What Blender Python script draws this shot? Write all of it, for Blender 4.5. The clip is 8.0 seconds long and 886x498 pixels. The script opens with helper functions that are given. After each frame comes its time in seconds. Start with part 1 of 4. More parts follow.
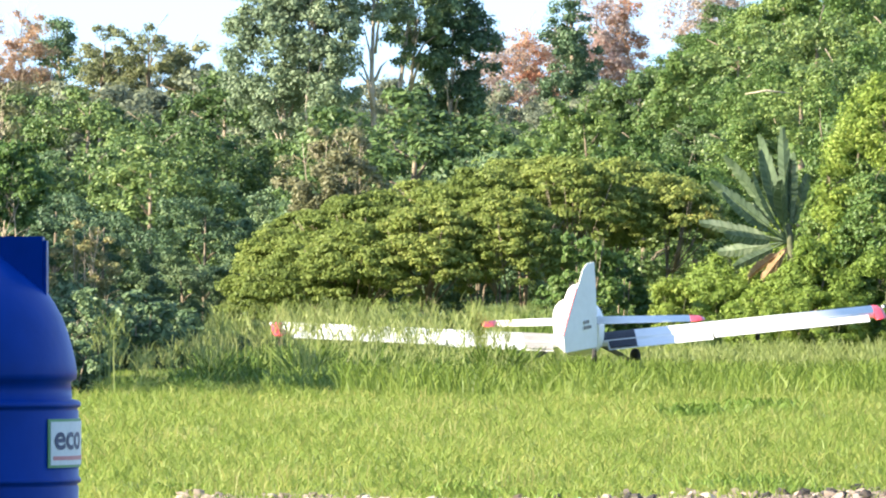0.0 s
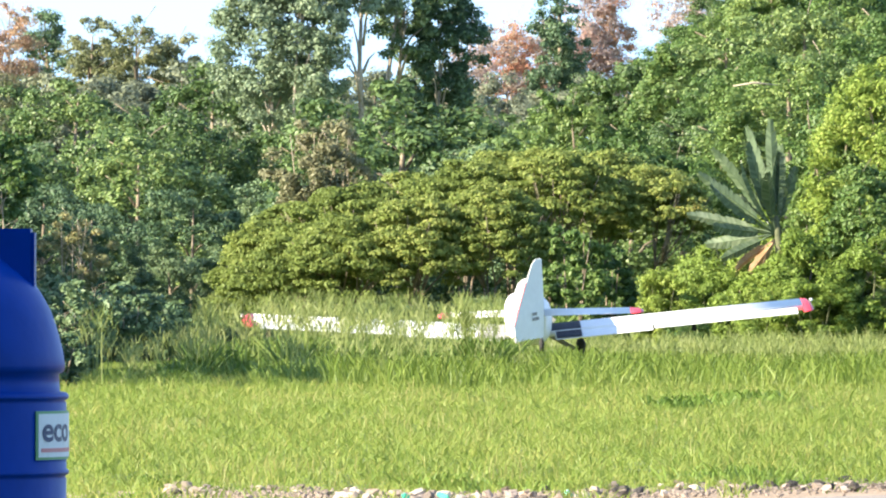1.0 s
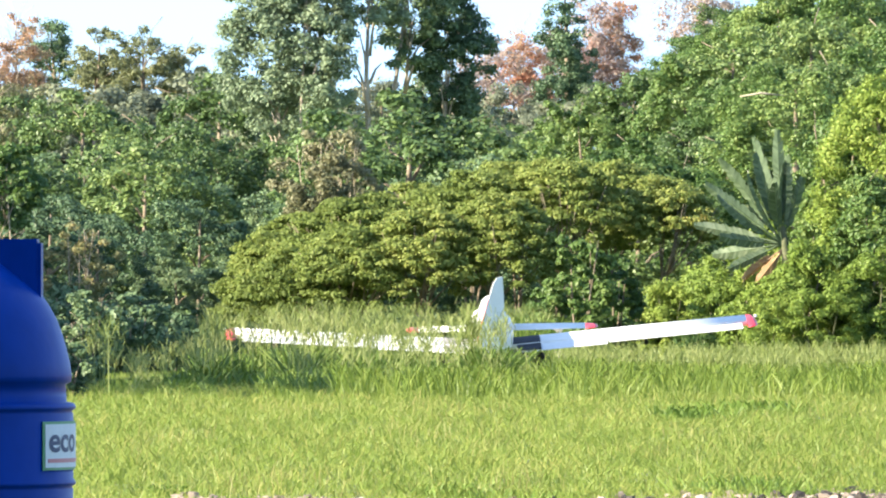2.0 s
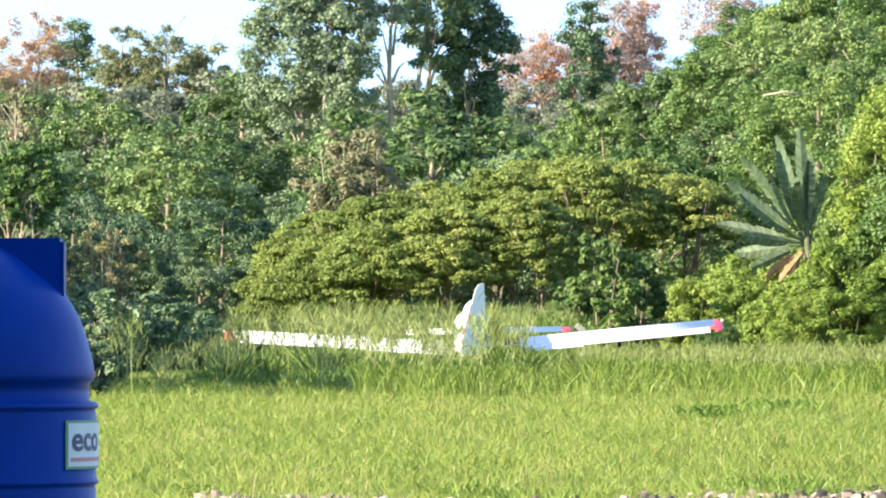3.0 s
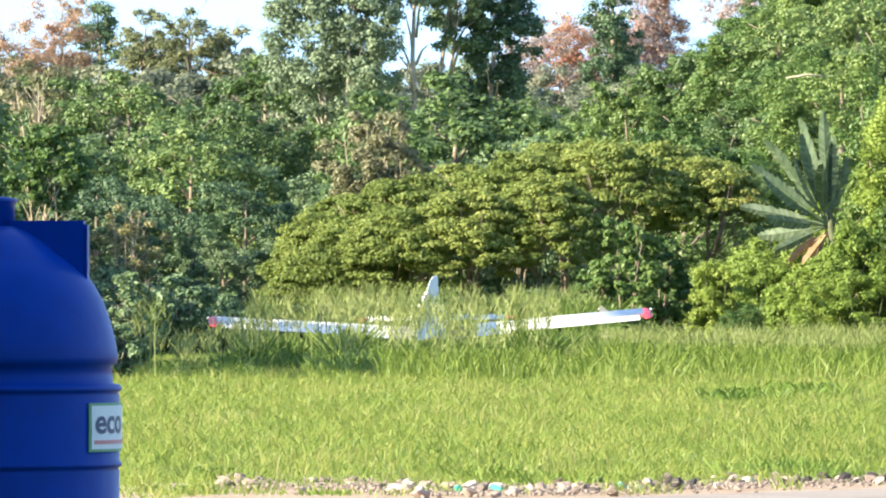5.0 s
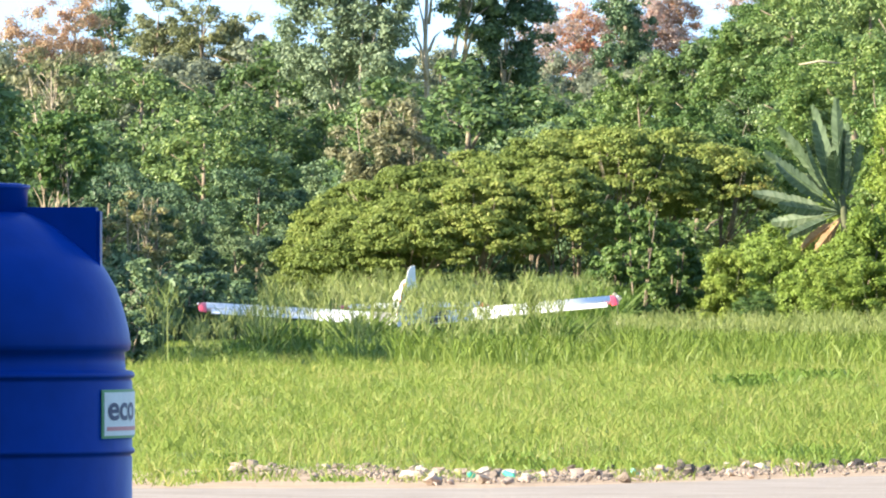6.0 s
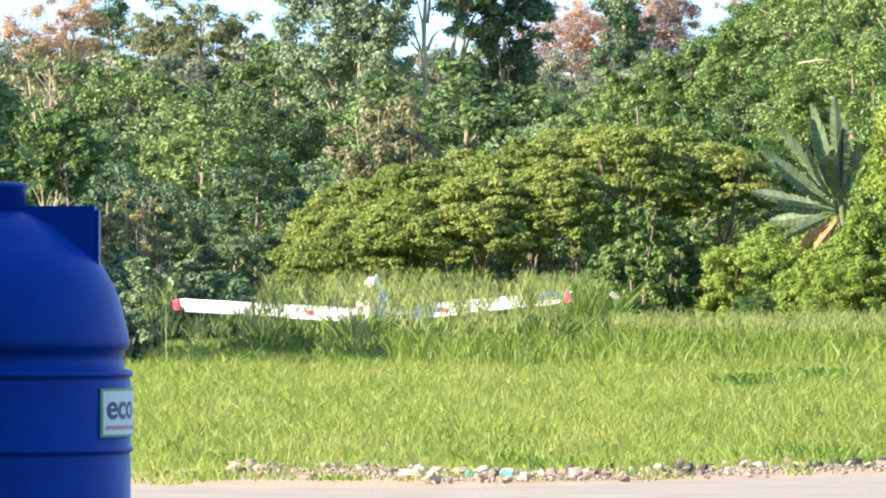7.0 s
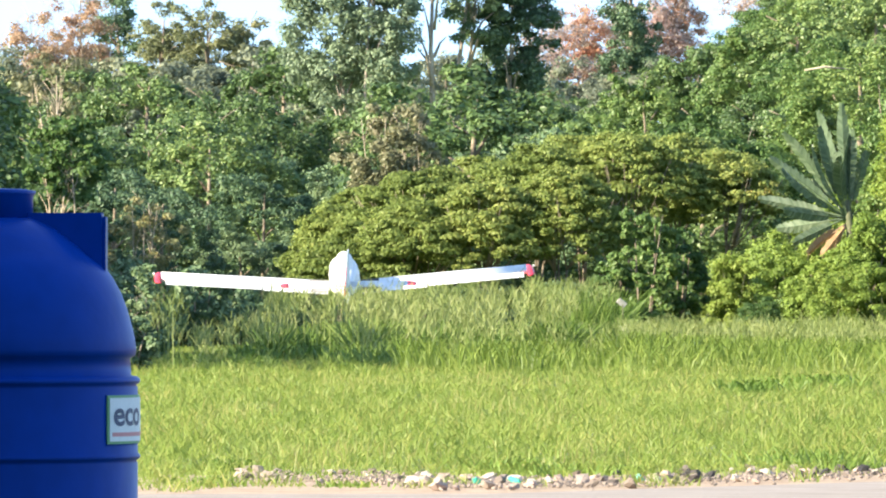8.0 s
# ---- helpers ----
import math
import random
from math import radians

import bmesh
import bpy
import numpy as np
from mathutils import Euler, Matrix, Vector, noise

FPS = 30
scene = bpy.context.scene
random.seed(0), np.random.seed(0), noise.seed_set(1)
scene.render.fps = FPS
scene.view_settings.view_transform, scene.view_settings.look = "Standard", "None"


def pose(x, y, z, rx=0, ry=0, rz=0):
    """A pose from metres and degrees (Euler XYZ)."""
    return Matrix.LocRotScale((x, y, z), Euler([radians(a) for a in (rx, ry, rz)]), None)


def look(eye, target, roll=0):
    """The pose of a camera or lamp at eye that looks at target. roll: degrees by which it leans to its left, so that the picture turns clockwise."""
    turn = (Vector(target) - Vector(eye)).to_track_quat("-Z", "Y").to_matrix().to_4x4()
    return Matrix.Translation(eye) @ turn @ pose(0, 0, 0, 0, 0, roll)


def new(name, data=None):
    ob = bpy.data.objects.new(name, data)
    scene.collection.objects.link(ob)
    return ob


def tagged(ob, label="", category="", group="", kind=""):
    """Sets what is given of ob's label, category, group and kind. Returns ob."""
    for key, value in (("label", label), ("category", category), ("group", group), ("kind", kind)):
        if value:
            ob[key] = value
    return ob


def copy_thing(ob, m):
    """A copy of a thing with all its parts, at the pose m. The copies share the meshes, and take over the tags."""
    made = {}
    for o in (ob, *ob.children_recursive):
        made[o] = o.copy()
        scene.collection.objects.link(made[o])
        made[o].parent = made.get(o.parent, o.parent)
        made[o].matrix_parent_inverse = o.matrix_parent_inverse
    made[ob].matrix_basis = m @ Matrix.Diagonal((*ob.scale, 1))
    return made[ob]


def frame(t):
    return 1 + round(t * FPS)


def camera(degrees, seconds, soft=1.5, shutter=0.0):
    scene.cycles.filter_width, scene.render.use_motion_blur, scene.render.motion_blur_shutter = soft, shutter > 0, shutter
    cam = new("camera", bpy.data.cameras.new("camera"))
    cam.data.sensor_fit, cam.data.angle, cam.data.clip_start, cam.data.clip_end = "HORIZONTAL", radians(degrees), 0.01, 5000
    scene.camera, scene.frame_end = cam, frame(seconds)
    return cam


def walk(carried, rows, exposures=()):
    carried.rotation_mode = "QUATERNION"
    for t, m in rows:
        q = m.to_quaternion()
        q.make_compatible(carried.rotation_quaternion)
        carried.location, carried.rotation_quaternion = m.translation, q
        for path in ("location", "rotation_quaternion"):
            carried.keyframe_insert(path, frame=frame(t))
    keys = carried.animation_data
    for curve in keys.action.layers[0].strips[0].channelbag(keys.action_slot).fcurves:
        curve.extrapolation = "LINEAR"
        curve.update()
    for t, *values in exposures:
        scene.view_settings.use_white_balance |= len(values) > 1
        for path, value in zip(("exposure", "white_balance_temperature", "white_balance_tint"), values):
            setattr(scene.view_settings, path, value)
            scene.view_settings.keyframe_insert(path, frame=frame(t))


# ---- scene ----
# The camera stands still on a long lens and is turned by hand.
F = 17956.0                      # focal length in units of the turn table below
cam = camera(5.0, 8.0, soft=2.05)
EYE = 1.7
TURNS = [(0, 93.5, -55), (0.5, 110.5, -45.5), (1, 115, -41), (1.2, 106.5, -44), (2.5, 99.5, -63), (3, 62.5, -57.5),
         (3.5, 40, -49), (4, 14, -5), (4.5, 21, -6), (4.7, 23, -27), (5.8, 3, -16), (6, -1.3, -3),
         (6.5, 0, 0), (7, 1.2, -1), (7.5, -4.5, -1), (8, -11, -13)]
walk(cam, [(t, pose(0, 0, EYE, 90 + math.degrees((59 - b) / F), 0, -math.degrees(a / F))) for t, a, b in TURNS])

# ---- light ----
SUN = Vector((-0.84, -0.34, 0.41)).normalized()
world = bpy.data.worlds.new("sky")
world.use_nodes = True
scene.world = world
wn = world.node_tree.nodes
sky = wn.new("ShaderNodeTexSky")
sky.sky_type = "NISHITA"
sky.sun_disc = False
sky.sun_elevation = math.asin(SUN.z)
sky.sun_rotation = math.atan2(SUN.x, SUN.y)
sky.air_density, sky.dust_density, sky.ozone_density = 1.0, 0.6, 1.5
wn["Background"].inputs["Strength"].default_value = 0.143
# the ridge hides the lowest, dusty band of the sky: the horizon of the sky dome lies a little below eye level
wtc, wup, wnm = wn.new("ShaderNodeTexCoord"), wn.new("ShaderNodeVectorMath"), wn.new("ShaderNodeVectorMath")
wup.operation, wnm.operation = "ADD", "NORMALIZE"
wup.inputs[1].default_value = (0, 0, 0.2)
world.node_tree.links.new(wtc.outputs["Generated"], wup.inputs[0])
world.node_tree.links.new(wup.outputs[0], wnm.inputs[0])
world.node_tree.links.new(wnm.outputs[0], sky.inputs[0])
world.node_tree.links.new(sky.outputs[0], wn["Background"].inputs["Color"])
sun = new("sun", bpy.data.lights.new("sun", "SUN"))
sun.data.energy, sun.data.angle, sun.data.color = 5.0, radians(0.5), (1.0, 0.89, 0.7)
sun.matrix_world = look((-60, -40, 40), Vector((-60, -40, 40)) - SUN)
scene.view_settings.exposure = 1.77


# ---- materials ----
def ramp_node(nt, stops):
    r = nt.nodes.new("ShaderNodeValToRGB")
    e = r.color_ramp.elements
    while len(e) < len(stops):
        e.new(0.5)
    for el, (p, c) in zip(e, stops):
        el.position, el.color = p, (*c, 1)
    return r


def surface(name, dark, light, scale=4.0, rough=0.7, bump=0.2, metal=0.0, fine=8.0, spec=0.5):
    """Two-scale noise between two colours, with fine relief."""
    m = bpy.data.materials.new(name)
    m.use_nodes = True
    nt = m.node_tree
    p = nt.nodes["Principled BSDF"]
    tc = nt.nodes.new("ShaderNodeTexCoord")
    n1, n2 = nt.nodes.new("ShaderNodeTexNoise"), nt.nodes.new("ShaderNodeTexNoise")
    n1.inputs["Scale"].default_value, n2.inputs["Scale"].default_value = scale, scale * fine
    n1.inputs["Detail"].default_value = 6
    mix = nt.nodes.new("ShaderNodeMath")
    mix.operation = "MULTIPLY_ADD"
    mix.inputs[1].default_value = 0.4
    half = nt.nodes.new("ShaderNodeMath")
    half.operation = "MULTIPLY"
    half.inputs[1].default_value = 0.6
    for n in (n1, n2):
        nt.links.new(tc.outputs["Object"], n.inputs["Vector"])
    nt.links.new(n1.outputs["Fac"], half.inputs[0])
    nt.links.new(n2.outputs["Fac"], mix.inputs[0])
    nt.links.new(half.outputs[0], mix.inputs[2])
    r = ramp_node(nt, [(0.32, dark), (0.68, light)])
    nt.links.new(mix.outputs[0], r.inputs[0])
    nt.links.new(r.outputs[0], p.inputs["Base Color"])
    b = nt.nodes.new("ShaderNodeBump")
    b.inputs["Strength"].default_value = bump
    b.inputs["Distance"].default_value = 0.05
    nt.links.new(n2.outputs["Fac"], b.inputs["Height"])
    nt.links.new(b.outputs[0], p.inputs["Normal"])
    p.inputs["Roughness"].default_value, p.inputs["Metallic"].default_value = rough, metal
    p.inputs["Specular IOR Level"].default_value = spec
    return m


def foliage(name, stops, glow=0.35, patch=0.25, rough=0.52, spec=0.4):
    """Leaves or blades: colour by leaf, by plant and by large patches; light passes through them."""
    m = bpy.data.materials.new(name)
    m.use_nodes = True
    nt = m.node_tree
    p = nt.nodes["Principled BSDF"]
    geo, info = nt.nodes.new("ShaderNodeNewGeometry"), nt.nodes.new("ShaderNodeObjectInfo")
    noi = nt.nodes.new("ShaderNodeTexNoise")
    noi.inputs["Scale"].default_value = patch
    noi.inputs["Detail"].default_value = 3
    nt.links.new(geo.outputs["Position"], noi.inputs["Vector"])
    a, b = nt.nodes.new("ShaderNodeMath"), nt.nodes.new("ShaderNodeMath")
    a.operation = b.operation = "MULTIPLY_ADD"
    a.inputs[1].default_value, b.inputs[1].default_value = 0.4, 0.34
    nt.links.new(geo.outputs["Random Per Island"], a.inputs[0])
    nt.links.new(info.outputs["Random"], b.inputs[0])
    c = nt.nodes.new("ShaderNodeMath")
    c.operation = "MULTIPLY_ADD"
    c.inputs[1].default_value, c.inputs[2].default_value = 0.75, -0.26
    nt.links.new(noi.outputs["Fac"], c.inputs[0])
    nt.links.new(c.outputs[0], b.inputs[2])
    nt.links.new(b.outputs[0], a.inputs[2])
    r = ramp_node(nt, stops)
    nt.links.new(a.outputs[0], r.inputs[0])
    nt.links.new(r.outputs[0], p.inputs["Base Color"])
    p.inputs["Roughness"].default_value = rough
    p.inputs["Specular IOR Level"].default_value = spec
    tr = nt.nodes.new("ShaderNodeBsdfTranslucent")
    nt.links.new(r.outputs[0], tr.inputs["Color"])
    mx = nt.nodes.new("ShaderNodeMixShader")
    mx.inputs[0].default_value = glow
    nt.links.new(p.outputs[0], mx.inputs[1])
    nt.links.new(tr.outputs[0], mx.inputs[2])
    nt.links.new(mx.outputs[0], nt.nodes["Material Output"].inputs["Surface"])
    return m


M_FOREST = foliage("leaves_forest", glow=0.3, spec=0.42, rough=0.46, stops=[(0.08, (0.05, 0.092, 0.03)), (0.5, (0.125, 0.2, 0.062)), (0.95, (0.29, 0.36, 0.11))])
M_BLUEGREEN = foliage("leaves_deep", glow=0.25, spec=0.32, rough=0.5, stops=[(0.08, (0.048, 0.09, 0.048)), (0.5, (0.11, 0.18, 0.085)), (0.95, (0.24, 0.31, 0.145))])
M_LIME = foliage("leaves_lime", spec=0.36, rough=0.48, stops=[(0.08, (0.05, 0.105, 0.03)), (0.5, (0.12, 0.205, 0.052)), (0.95, (0.275, 0.345, 0.1))])
M_VINE = foliage("leaves_creeper", glow=0.4, spec=0.25, stops=[(0.08, (0.11, 0.17, 0.032)), (0.5, (0.22, 0.31, 0.058)), (0.9, (0.39, 0.45, 0.11)), (1.0, (0.5, 0.38, 0.09))])
M_OLIVE = foliage("leaves_olive", glow=0.42, spec=0.22, stops=[(0.08, (0.105, 0.15, 0.036)), (0.5, (0.21, 0.27, 0.066)), (0.86, (0.36, 0.39, 0.11)), (1.0, (0.44, 0.3, 0.1))])
# hill leaves paled and blued: distance haze put into the colour
M_HILL_HAZE = foliage("leaves_hill_haze", [(0.08, (0.105, 0.13, 0.1)), (0.5, (0.21, 0.24, 0.155)), (0.85, (0.34, 0.36, 0.215)), (1.0, (0.45, 0.32, 0.14))], spec=0.25)
# pale crowns, lightened further to stand in for haze
M_PALE = foliage("leaves_pale", [(0.08, (0.125, 0.175, 0.11)), (0.5, (0.23, 0.3, 0.175)), (0.95, (0.4, 0.46, 0.28))], spec=0.3)
M_BROWN = foliage("leaves_dry", [(0.1, (0.1, 0.11, 0.055)), (0.5, (0.185, 0.19, 0.095)), (0.9, (0.31, 0.29, 0.155))])
M_ORANGE = foliage("leaves_orange", [(0.08, (0.3, 0.25, 0.16)), (0.3, (0.44, 0.3, 0.18)), (0.55, (0.42, 0.28, 0.18)), (0.85, (0.56, 0.25, 0.15))])
M_PINK = foliage("leaves_pink", [(0.08, (0.29, 0.265, 0.22)), (0.4, (0.45, 0.36, 0.3)), (0.65, (0.44, 0.33, 0.28)), (0.88, (0.53, 0.27, 0.22))])
M_YELLOW = foliage("leaves_yellow", [(0.1, (0.13, 0.155, 0.07)), (0.5, (0.23, 0.245, 0.11)), (0.95, (0.42, 0.34, 0.13))])
M_GRASS = foliage("grass_short", [(0.05, (0.08, 0.13, 0.018)), (0.36, (0.17, 0.245, 0.036)), (0.62, (0.27, 0.325, 0.065)), (0.76, (0.36, 0.345, 0.09)), (0.92, (0.43, 0.355, 0.13))], patch=0.4, glow=0.4)
M_STRAW = foliage("grass_straw", [(0.1, (0.26, 0.29, 0.07)), (0.5, (0.35, 0.33, 0.1)), (0.9, (0.46, 0.37, 0.18))], patch=0.4, glow=0.4)
M_TALL = foliage("grass_tall", [(0.1, (0.065, 0.115, 0.022)), (0.5, (0.16, 0.245, 0.043)), (0.95, (0.34, 0.4, 0.115))], patch=0.5, glow=0.4)
M_SEED = foliage("grass_seed", [(0.1, (0.13, 0.18, 0.04)), (0.5, (0.22, 0.27, 0.07)), (0.9, (0.34, 0.36, 0.13))], glow=0.3)
M_WEED = foliage("weeds", [(0.1, (0.08, 0.14, 0.022)), (0.5, (0.15, 0.235, 0.036)), (0.9, (0.24, 0.32, 0.06))])
M_PALM = foliage("leaves_palm", [(0.1, (0.075, 0.12, 0.06)), (0.5, (0.145, 0.205, 0.11)), (0.9, (0.32, 0.38, 0.24))], glow=0.3, rough=0.38, spec=0.5)
M_DRYLEAF = surface("dead_leaf", (0.22, 0.12, 0.06), (0.45, 0.3, 0.16), 3, 0.8)
M_BARK = surface("bark", (0.12, 0.09, 0.06), (0.34, 0.28, 0.2), 2.5, 0.9, 0.6)
M_PALEBARK = surface("bark_pale", (0.28, 0.22, 0.15), (0.55, 0.46, 0.34), 3, 0.9, 0.5)
M_TRUNK = surface("bark_grey", (0.22, 0.18, 0.14), (0.52, 0.45, 0.36), 1.2, 0.9, 0.5)
M_STEM = surface("palm_stem", (0.06, 0.075, 0.03), (0.16, 0.16, 0.08), 3, 0.8, 0.4)
M_GROUND = surface("earth_with_turf", (0.05, 0.075, 0.015), (0.15, 0.19, 0.04), 0.35, 0.95, 0.4, fine=14)
M_ROAD = surface("road_grey", (0.25, 0.215, 0.185), (0.36, 0.315, 0.275), 1.2, 0.95, 0.35, fine=20, spec=0.1)
M_DIRT = surface("dirt_verge", (0.3, 0.22, 0.15), (0.48, 0.37, 0.27), 2.0, 0.95, 0.6, fine=12, spec=0.1)
M_WHITE = surface("white_paint", (0.76, 0.76, 0.74), (0.85, 0.85, 0.83), 0.8, 0.6, 0.02, spec=0.25)
M_RED = surface("red_paint", (0.62, 0.03, 0.05), (0.75, 0.05, 0.07), 2, 0.35, 0.02)
M_BLACK = surface("black_tread", (0.012, 0.013, 0.02), (0.03, 0.032, 0.045), 5, 0.8, 0.2)
# grey of the rudder markings and of the sunlit left tread
M_GREY = surface("lit_tread_and_mark_grey", (0.2, 0.19, 0.18), (0.34, 0.32, 0.3), 5, 0.8, 0.2)
M_TYRE = surface("rubber", (0.015, 0.015, 0.015), (0.04, 0.038, 0.035), 8, 0.85, 0.2)
M_STEEL = surface("grey_steel", (0.2, 0.2, 0.2), (0.36, 0.36, 0.36), 6, 0.45, 0.05, metal=0.7)
M_BLUE = surface("blue_plastic", (0.001, 0.037, 0.24), (0.0016, 0.046, 0.31), 1.6, 0.38, 0.03, spec=0.06)
M_LABEL = surface("label_white", (0.7, 0.71, 0.7), (0.8, 0.81, 0.8), 6, 0.5, 0.0)
M_LGREEN = surface("label_green", (0.1, 0.3, 0.12), (0.14, 0.36, 0.15), 6, 0.5, 0.0)
M_LTEXT = surface("label_navy", (0.015, 0.03, 0.09), (0.02, 0.04, 0.12), 6, 0.5, 0.0)
M_LRED = surface("label_red", (0.6, 0.2, 0.2), (0.65, 0.25, 0.25), 6, 0.5, 0.0)
M_PLASTER = surface("plaster", (0.3, 0.28, 0.25), (0.4, 0.38, 0.35), 1.5, 0.9, 0.1)
M_SCRAP = surface("scrap_white", (0.48, 0.43, 0.38), (0.72, 0.66, 0.6), 6, 0.8, 0.2)
M_PLASTIC = surface("green_plastic", (0.05, 0.4, 0.25), (0.1, 0.55, 0.36), 8, 0.4, 0.05)


def stone_material(name, stops):
    m = surface(name, (0.2, 0.2, 0.2), (0.4, 0.4, 0.4), 9, 0.9, 0.6)
    nt = m.node_tree
    info = nt.nodes.new("ShaderNodeObjectInfo")
    r = ramp_node(nt, stops)
    nt.links.new(info.outputs["Random"], r.inputs[0])
    old = [l.from_socket for l in nt.links if l.to_socket.name == "Base Color"][0]
    mul = nt.nodes.new("ShaderNodeMix")
    mul.data_type, mul.blend_type = "RGBA", "OVERLAY"
    mul.inputs["Factor"].default_value = 0.6
    nt.links.new(r.outputs[0], mul.inputs[6])
    nt.links.new(old, mul.inputs[7])
    nt.links.new(mul.outputs[2], nt.nodes["Principled BSDF"].inputs["Base Color"])
    return m


M_STONE = stone_material("rubble", [(0.0, (0.25, 0.2, 0.16)), (0.35, (0.48, 0.38, 0.3)), (0.7, (0.62, 0.52, 0.43)), (1.0, (0.75, 0.68, 0.6))])
M_DSTONE = stone_material("dark_rubble", [(0.0, (0.05, 0.045, 0.04)), (0.6, (0.1, 0.085, 0.075)), (1.0, (0.26, 0.21, 0.17))])

RNG = np.random.default_rng(7)


# ---- mesh helpers ----
def mesh_of(name, verts, quads=None, tris=None, mat=None, smooth=False):
    me = bpy.data.meshes.new(name)
    verts = np.asarray(verts, dtype=np.float32).reshape(-1, 3)
    q = np.zeros((0, 4), int) if quads is None else np.asarray(quads, int).reshape(-1, 4)
    r = np.zeros((0, 3), int) if tris is None else np.asarray(tris, int).reshape(-1, 3)
    me.vertices.add(len(verts))
    me.vertices.foreach_set("co", verts.ravel())
    loops = np.concatenate([q.ravel(), r.ravel()]).astype(np.int32)
    me.loops.add(len(loops))
    me.loops.foreach_set("vertex_index", loops)
    starts = np.concatenate([np.arange(len(q)) * 4, len(q) * 4 + np.arange(len(r)) * 3]).astype(np.int32)
    me.polygons.add(len(starts))
    me.polygons.foreach_set("loop_start", starts)
    if smooth:
        me.polygons.foreach_set("use_smooth", np.ones(len(starts), dtype=bool))
    me.update(calc_edges=True)
    me.validate()
    if mat:
        me.materials.append(mat)
    return me


def part(name, data, mat, parent, label="", m=None):
    """One mesh object, from a bmesh or a mesh, under a thing or a part."""
    if isinstance(data, bmesh.types.BMesh):
        me = bpy.data.meshes.new(name)
        data.to_mesh(me)
        data.free()
        me.materials.append(mat)
    else:
        me = data
        if mat and not me.materials:
            me.materials.append(mat)
    ob = new(name, me)
    if parent:
        ob.parent = parent
    if m is not None:
        ob.matrix_basis = m
    return tagged(ob, label)


def loft(rings, caps=True, smooth=True):
    """A skin over rings of equal count."""
    bm = bmesh.new()
    rows = [[bm.verts.new(p) for p in ring] for ring in rings]
    n = len(rows[0])
    for a, b in zip(rows, rows[1:]):
        for i in range(n):
            f = bm.faces.new((a[i], a[(i + 1) % n], b[(i + 1) % n], b[i]))
            f.smooth = smooth
    if caps:
        bm.faces.new(rows[0][::-1])
        bm.faces.new(rows[-1])
    bmesh.ops.recalc_face_normals(bm, faces=bm.faces)
    return bm


def tube(path, radii, n=8):
    """A tapered round bar along points."""
    rings = []
    pts = [Vector(p) for p in path]
    for i, p in enumerate(pts):
        d = (pts[min(i + 1, len(pts) - 1)] - pts[max(i - 1, 0)]).normalized()
        a = d.cross(Vector((0.31, 0.87, 0.13))).normalized()
        b = d.cross(a)
        rings.append([p + (a * math.cos(k * math.tau / n) + b * math.sin(k * math.tau / n)) * radii[i] for k in range(n)])
    return loft(rings)


def box(sx, sy, sz, bevel=0.02, at=(0, 0, 0)):
    bm = bmesh.new()
    bmesh.ops.create_cube(bm, size=1, matrix=Matrix.Translation(at) @ Matrix.Diagonal((sx, sy, sz, 1)))
    if bevel:
        bmesh.ops.bevel(bm, geom=bm.edges[:], offset=bevel, segments=2, affect="EDGES")
    return bm


def lathe(profile, n=64):
    return loft([[(r * math.cos(k * math.tau / n), r * math.sin(k * math.tau / n), z) for k in range(n)] for r, z in profile])


def unit(v):
    return v / np.maximum(np.linalg.norm(v, axis=-1, keepdims=True), 1e-6)


def leaf_mesh(name, mat, spots, normals, size, width=0.5, droop=0.3, rng=RNG):
    """Folded pointed leaves, four corners each, at the given spots."""
    n = len(spots)
    d = unit(np.cross(normals, rng.normal(size=(n, 3))))
    d[:, 2] -= droop
    d = unit(d)
    side = unit(np.cross(d, normals))
    up = np.cross(side, d)
    L = (size * rng.uniform(0.65, 1.3, n))[:, None]
    W = L * width * 0.5
    v = np.stack([spots - d * L * 0.5, spots + side * W + up * W * 0.35, spots + d * L * 0.5, spots - side * W + up * W * 0.35], axis=1)
    k = np.arange(n)[:, None] * 4
    return mesh_of(name, v, tris=np.concatenate([k + [0, 1, 2], k + [0, 2, 3]]), mat=mat)


def clump_leaves(clumps, per, rng, lift=0.35):
    """Spots and normals of leaves on the shells of many small clumps (x, y, z, rx, rz)."""
    c = np.asarray(clumps)
    idx = np.repeat(np.arange(len(c)), per)
    u = unit(rng.normal(size=(len(idx), 3)))
    u[:, 2] = np.where((u[:, 2] < -0.5) & (rng.random(len(idx)) < 0.5), -u[:, 2], u[:, 2])
    r = rng.uniform(0.3, 1.15, len(idx))[:, None]
    ext = c[idx][:, [3, 3, 4]]
    spots = c[idx][:, :3] + u * r * ext
    nrm = unit(u + rng.normal(size=u.shape) * 0.45 + np.array([0, 0, lift]))
    return spots, nrm


# ---- ground ----
def smooth(a):
    a = np.clip(a, 0, 1)
    return a * a * (3 - 2 * a)


def ground_z(x, y):
    z = -0.5 * smooth((y - 235) / 90)
    # a shaded hollow beside the field
    z = z - 1.1 * smooth((-0.0275 * y - x) / 1.4) * smooth((y - 196) / 14) * (1 - smooth((y - 330) / 40))
    z = z + 10.0 * smooth((y - 450) / 400.0)
    z = z + 7.0 * smooth((x - 3) / 14.0) * smooth((y - 405) / 130.0) * (1 - smooth((y - 620) / 200.0))
    return z


